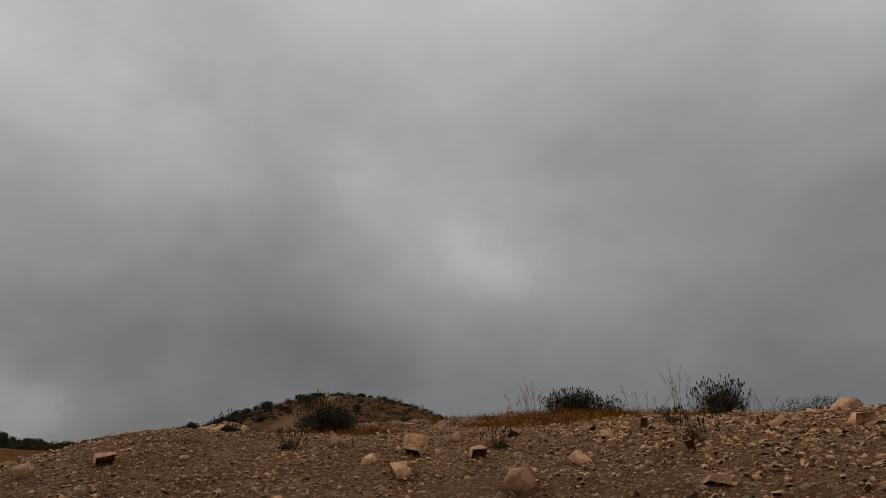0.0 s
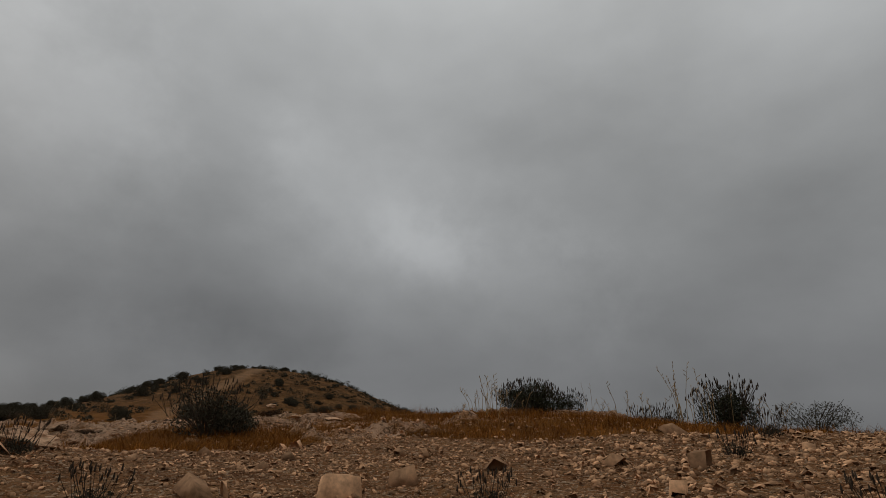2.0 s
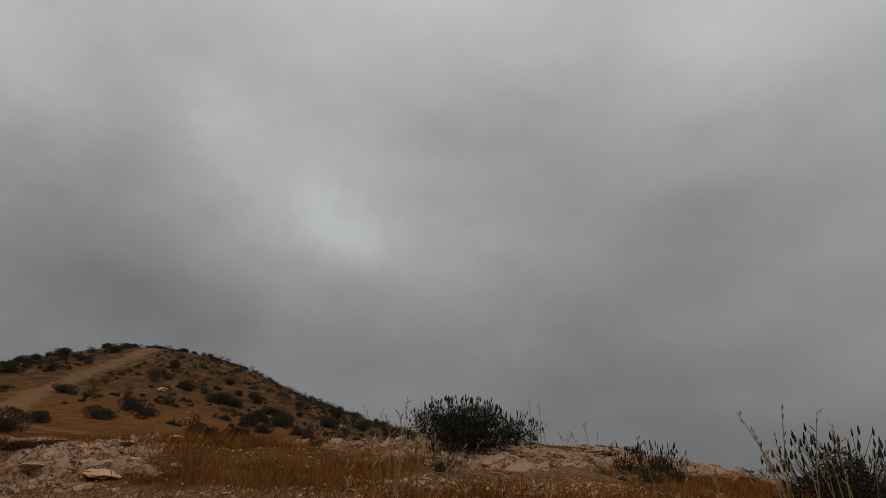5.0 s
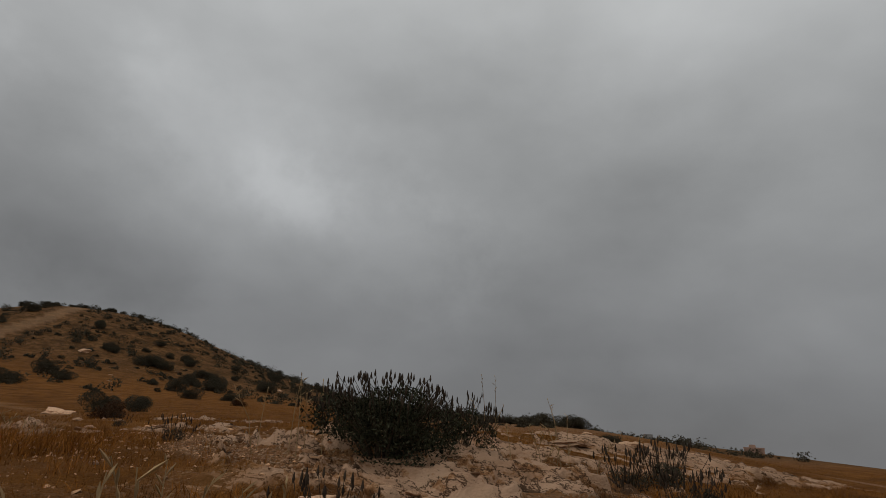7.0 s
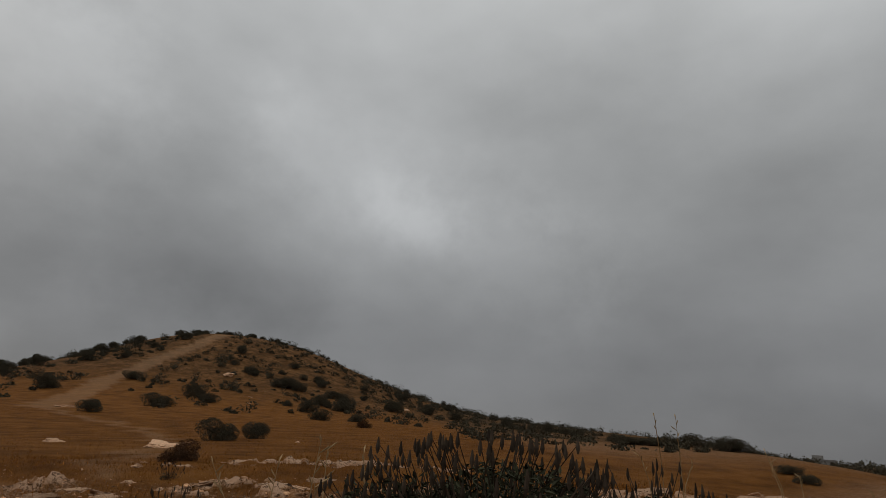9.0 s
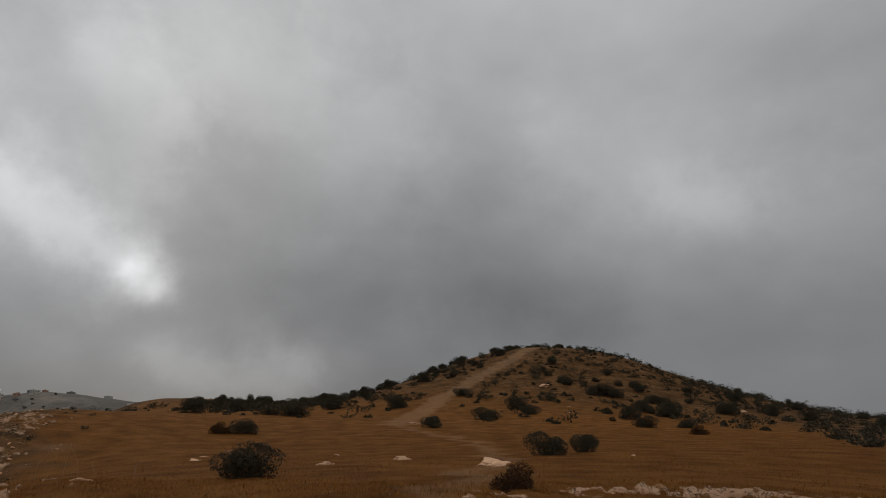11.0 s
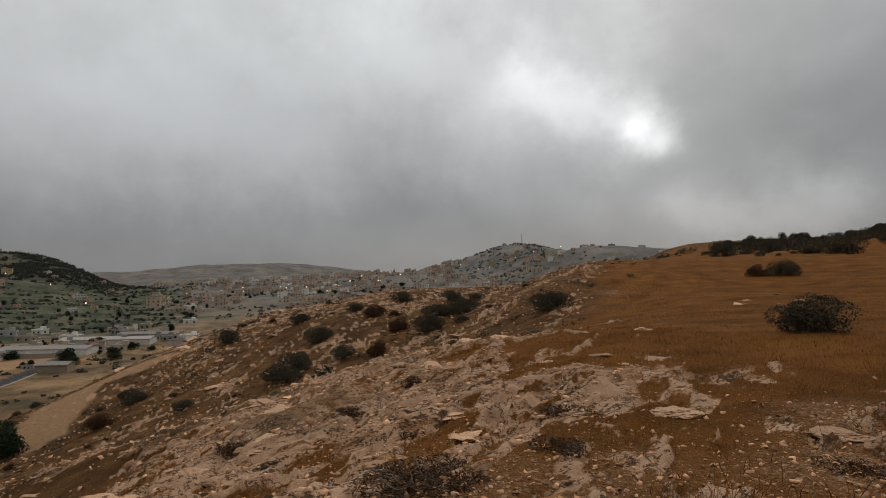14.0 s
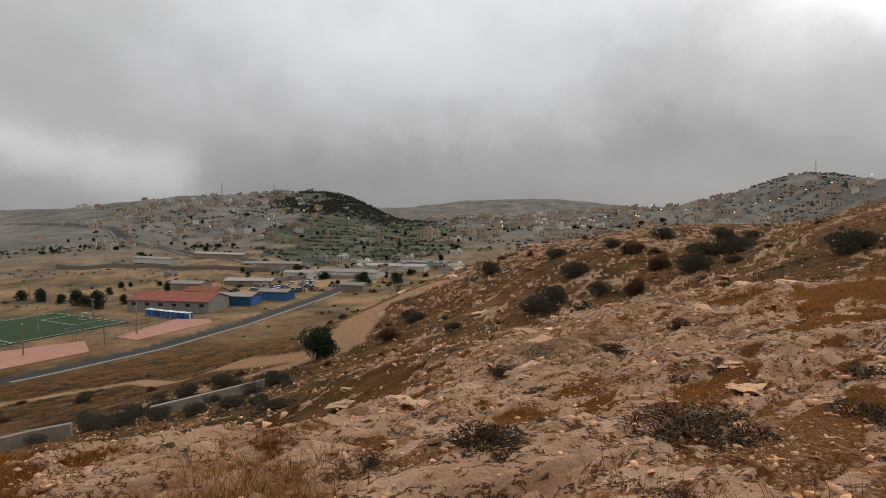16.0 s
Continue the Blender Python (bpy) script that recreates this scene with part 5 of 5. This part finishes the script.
def crowd(n, az0, az1, far0, far1, turn, patch, seed, gap=11.0):
    """Houses packed over a sector seen from the crest, thinned by patches."""
    done = tries = 0
    while done < n and tries < n * 40:
        tries += 1
        a, r = radians(rng.uniform(az0, az1)), math.sqrt(rng.uniform(far0 ** 2, far1 ** 2))
        x, y = 2.8 - r * math.sin(a), 21.8 + r * math.cos(a)
        if fbm(np.array([x / 70]), np.array([y / 70]), seed, 3)[0] < patch or any(abs(x - p) + abs(y - q) < gap for p, q in built):
            continue
        CROWDED.append((x, y, radians(turn + rng.normal() * 10)))
        built.append((x, y))
        done += 1


crowd(330, 60, 88, 560, 1000, 70, 0.40, 141, 9.0)
crowd(26, 50, 62, 560, 800, 50, 0.46, 142)
crowd(60, 99, 118, 560, 960, 100, 0.48, 143)
crowd(34, 85, 106, 345, 470, 80, 0.4, 144)


def far_town():
    g = np.random.default_rng(77)
    v, f, slots = [], [], []
    quad = ((0, 2, 3, 1), (4, 5, 7, 6), (0, 1, 5, 4), (2, 6, 7, 3), (0, 4, 6, 2), (1, 3, 7, 5))
    for x, y, turn in CROWDED:
        low_one = x > -480
        paint = int(g.choice((2, 3, 5, 3)) if low_one else g.choice((0, 0, 1, 1, 2, 3, 4)))
        c, s = math.cos(turn), math.sin(turn)
        z = ground_at(x, y) - 0.3
        for (x0, y0, z0, x1, y1, z1), glass in house_boxes(g.uniform(5, 10), g.uniform(5, 8), 1 if low_one else int(g.choice((1, 1, 2, 2))), g):
            start = len(v)
            v += [(x + c * a - s * b, y + s * a + c * b, z + h) for h in (z0, z1) for b in (y0, y1) for a in (x0, x1)]
            f += [tuple(start + k for k in q) for q in quad]
            slots += [len(TOWN_PAINT) if glass else paint] * 6
    me = mesh("far_town", v, f, TOWN_PAINT[0])
    for m in TOWN_PAINT[1:] + [GLASS]:
        me.materials.append(m)
    me.polygons.foreach_set("material_index", slots)
    return tagged(new("far_town", me), "crowded flat-roofed houses of the town across the valley", "town", kind="stuff")


far_town()


def radio_mast(tall, label):
    thing = new("radio_mast")
    for k in range(3):
        a = k * 2.094
        v, f = [], []
        tube(v, f, [(math.cos(a) * 1.4, math.sin(a) * 1.4, -1), (math.cos(a) * 0.35, math.sin(a) * 0.35, tall)], [0.2, 0.14], 5)
        part("leg", mesh("leg", v, f, STEEL), thing)
    n = int(tall / 3)
    for k in range(n):
        r0, r1 = 1.4 - 1.05 * k / n, 1.4 - 1.05 * (k + 1) / n
        v, f = [], []
        for j in range(3):
            a, b = j * 2.094, (j + 1) * 2.094
            tube(v, f, [(math.cos(a) * r0, math.sin(a) * r0, tall * k / n), (math.cos(b) * r1, math.sin(b) * r1, tall * (k + 1) / n)], [0.07, 0.07], 4)
        part("brace", mesh("brace", v, f, STEEL), thing)
    return tagged(thing, label, "mast")


for x, y, tall in ((-887, -180, 22), (-880, -255, 24), (-715, 547, 18)):
    r = radio_mast(tall, "thin steel lattice mast on a hilltop above houses")
    r.matrix_basis = pose(x, y, ground_at(x, y))


def street_lamp():
    thing = new("street_lamp")
    v, f = [], []
    tube(v, f, [(0, 0, -0.5), (0, 0, 7.5), (0.9, 0, 8.2)], [0.12, 0.09, 0.06], 6)
    part("pole", mesh("pole", v, f, STEEL), thing)
    bm = bmesh.new()
    bmesh.ops.create_uvsphere(bm, u_segments=8, v_segments=6, radius=0.5)
    for q in bm.verts:
        q.co.z *= 0.6
    bmesh.ops.translate(bm, vec=(1.1, 0, 8.1), verts=bm.verts)
    part("lit_lamp", from_bm("lit_lamp", bm, LAMP_GLOW), thing, "glowing warm lamp")
    return tagged(thing, "lit street lamp in the hazy town", "street lamp", "street lamps")


lamp = street_lamp()
for k in range(34):
    x, y = (rng.normal(-690, 80), rng.normal(190, 110)) if k < 20 else (rng.normal(-660, 50), rng.normal(480, 60)) if k < 28 else (rng.normal(-640, 60), rng.normal(-150, 60))
    m = pose(x, y, ground_at(x, y), 0, 0, rng.uniform(0, 360))
    if k == 0:
        lamp.matrix_basis = m
    else:
        copy_thing(lamp, m)

# far trees and low houses on the eastern skyline
for x, y, wide, tall in ((39.3, 72.6, 3.4, 1.1), (41.0, 71.5, 3.2, 1.0), (42.8, 70.4, 3.4, 1.2), (45.4, 69.8, 3.2, 1.8), (44.0, 63.9, 3.0, 1.7), (45.8, 64.4, 3.0, 1.5), (29.6, 43.6, 1.3, 0.6),
                         (27.6, 40.8, 1.2, 0.6), (23.1, 33.2, 1.4, 0.4), (22.8, 31.8, 1.5, 0.4), (22.5, 30.6, 1.2, 0.4), (22.7, 29.4, 1.4, 0.45), (21.6, 27.8, 1.3, 0.4)):
    more(protos[1], x, y, rng.uniform(0, 360), wide / 2, tall / 1.25, 0.05, "dense dark shrub clump on the eastern skyline")
for k, x, y, size, sink in ((6, 113, 116, 0.7, 1.6), (3, 153, 117, 0.6, 0.9)):
    c = copy_thing(homes[k], pose(x, y, ground_at(x, y) - sink, 0, 0, 35))
    c.scale = (size, size, size)

px, py = rng.uniform(-960, -270, 7500), rng.uniform(-420, 600, 7500)
d_ = -0.8 * (px - 2.8) - 0.6 * (py - 21.8)
slope = ((px < -760) & (py > -150) & (py < 30)) | (np.hypot(px + 530, py - 490) < 110)
keep = (d_ > 175) & ((fbm(px / 70, py / 70, 121, 3) > 0.52) | slope) & (track_masks(px, py)[1] < 0.05)
keep &= ~((np.abs(px + 195) < 60) & (np.abs(py + 85) < 50))
# far leaves: distance haze painted in as a lighter grey-green
FAR_LEAF = plain("hazed_far_foliage", (0.072, 0.073, 0.058), 0.85, 0.25, 0.6, per="island")
scrub("valley_scrub", np.stack([px, py], 1)[keep][:1500], 73, "dark olive scrub and orchards across the valley", FAR_LEAF, 0.9, 2.2)
# woods on the end of the plateau
px, py = rng.normal(-855, 62, 3400), rng.normal(-75, 52, 3400)
keep = (fbm(px / 30, py / 30, 133, 3) > 0.36) & (px < -745)
scrub("plateau_woods", np.stack([px, py], 1)[keep][:2500], 74, "dark pine woods on the end of the plateau", FAR_LEAF, 1.1, 2.4)
# hedged plots and rows of trees on the valley floor
row = rng.integers(0, 14, 1500)
px = -470 - 26 * row + rng.normal(size=1500) * 2.5
py = rng.uniform(-110, 95, 1500)
keep = (orchard_mask(px, py) > 0.5) & (track_masks(px, py)[1] < 0.05) & (fbm(px / 18, py / 18, 135, 2) > 0.42)
scrub("orchard_rows", np.stack([px, py], 1)[keep], 75, "rows of orchard trees and hedges on green plots", FAR_LEAF, 0.8, 1.6)
# trees between the houses of the mast hill and the slope below it
px = np.concatenate([rng.normal(-715, 55, 420), rng.normal(-600, 70, 300)])
py = np.concatenate([rng.normal(520, 50, 420), rng.normal(440, 60, 300)])
keep = fbm(px / 35, py / 35, 137, 3) > 0.47
scrub("hillside_trees", np.stack([px, py], 1)[keep], 76, "dark trees between the houses of the far hill", FAR_LEAF, 0.9, 2.0)
# scrub at the foot of the hill and bushes on the valley plain
px, py = rng.uniform(14, 75, 900), rng.uniform(55, 125, 900)
keep = (px - 0.25 * py > 4) & (fbm(px / 12, py / 12, 139, 3) > 0.46)
scrub("foot_scrub", np.stack([px, py], 1)[keep][:170], 77, "dark brown scrub at the foot of the hill", LEAF_HILL, 0.22, 0.9, 90)
px, py = rng.uniform(-470, -150, 1500), rng.uniform(-240, 40, 1500)
d_ = -0.8 * (px - 2.8) - 0.6 * (py - 21.8)
keep = (d_ > 175) & (fbm(px / 30, py / 30, 151, 3) > 0.53) & (track_masks(px, py)[0] < 0.05) & (track_masks(px, py)[1] < 0.05)
keep &= (np.hypot(px + 195, py + 95) > 62) & (np.hypot(px + 235, py + 75) > 32) & (np.hypot(px + 265, py + 42) > 26)
scrub("plain_bushes", np.stack([px, py], 1)[keep][:260], 78, "haze-paled olive bushes scattered on the dry valley plain", LEAF_HILL, 0.4, 1.1, 90)
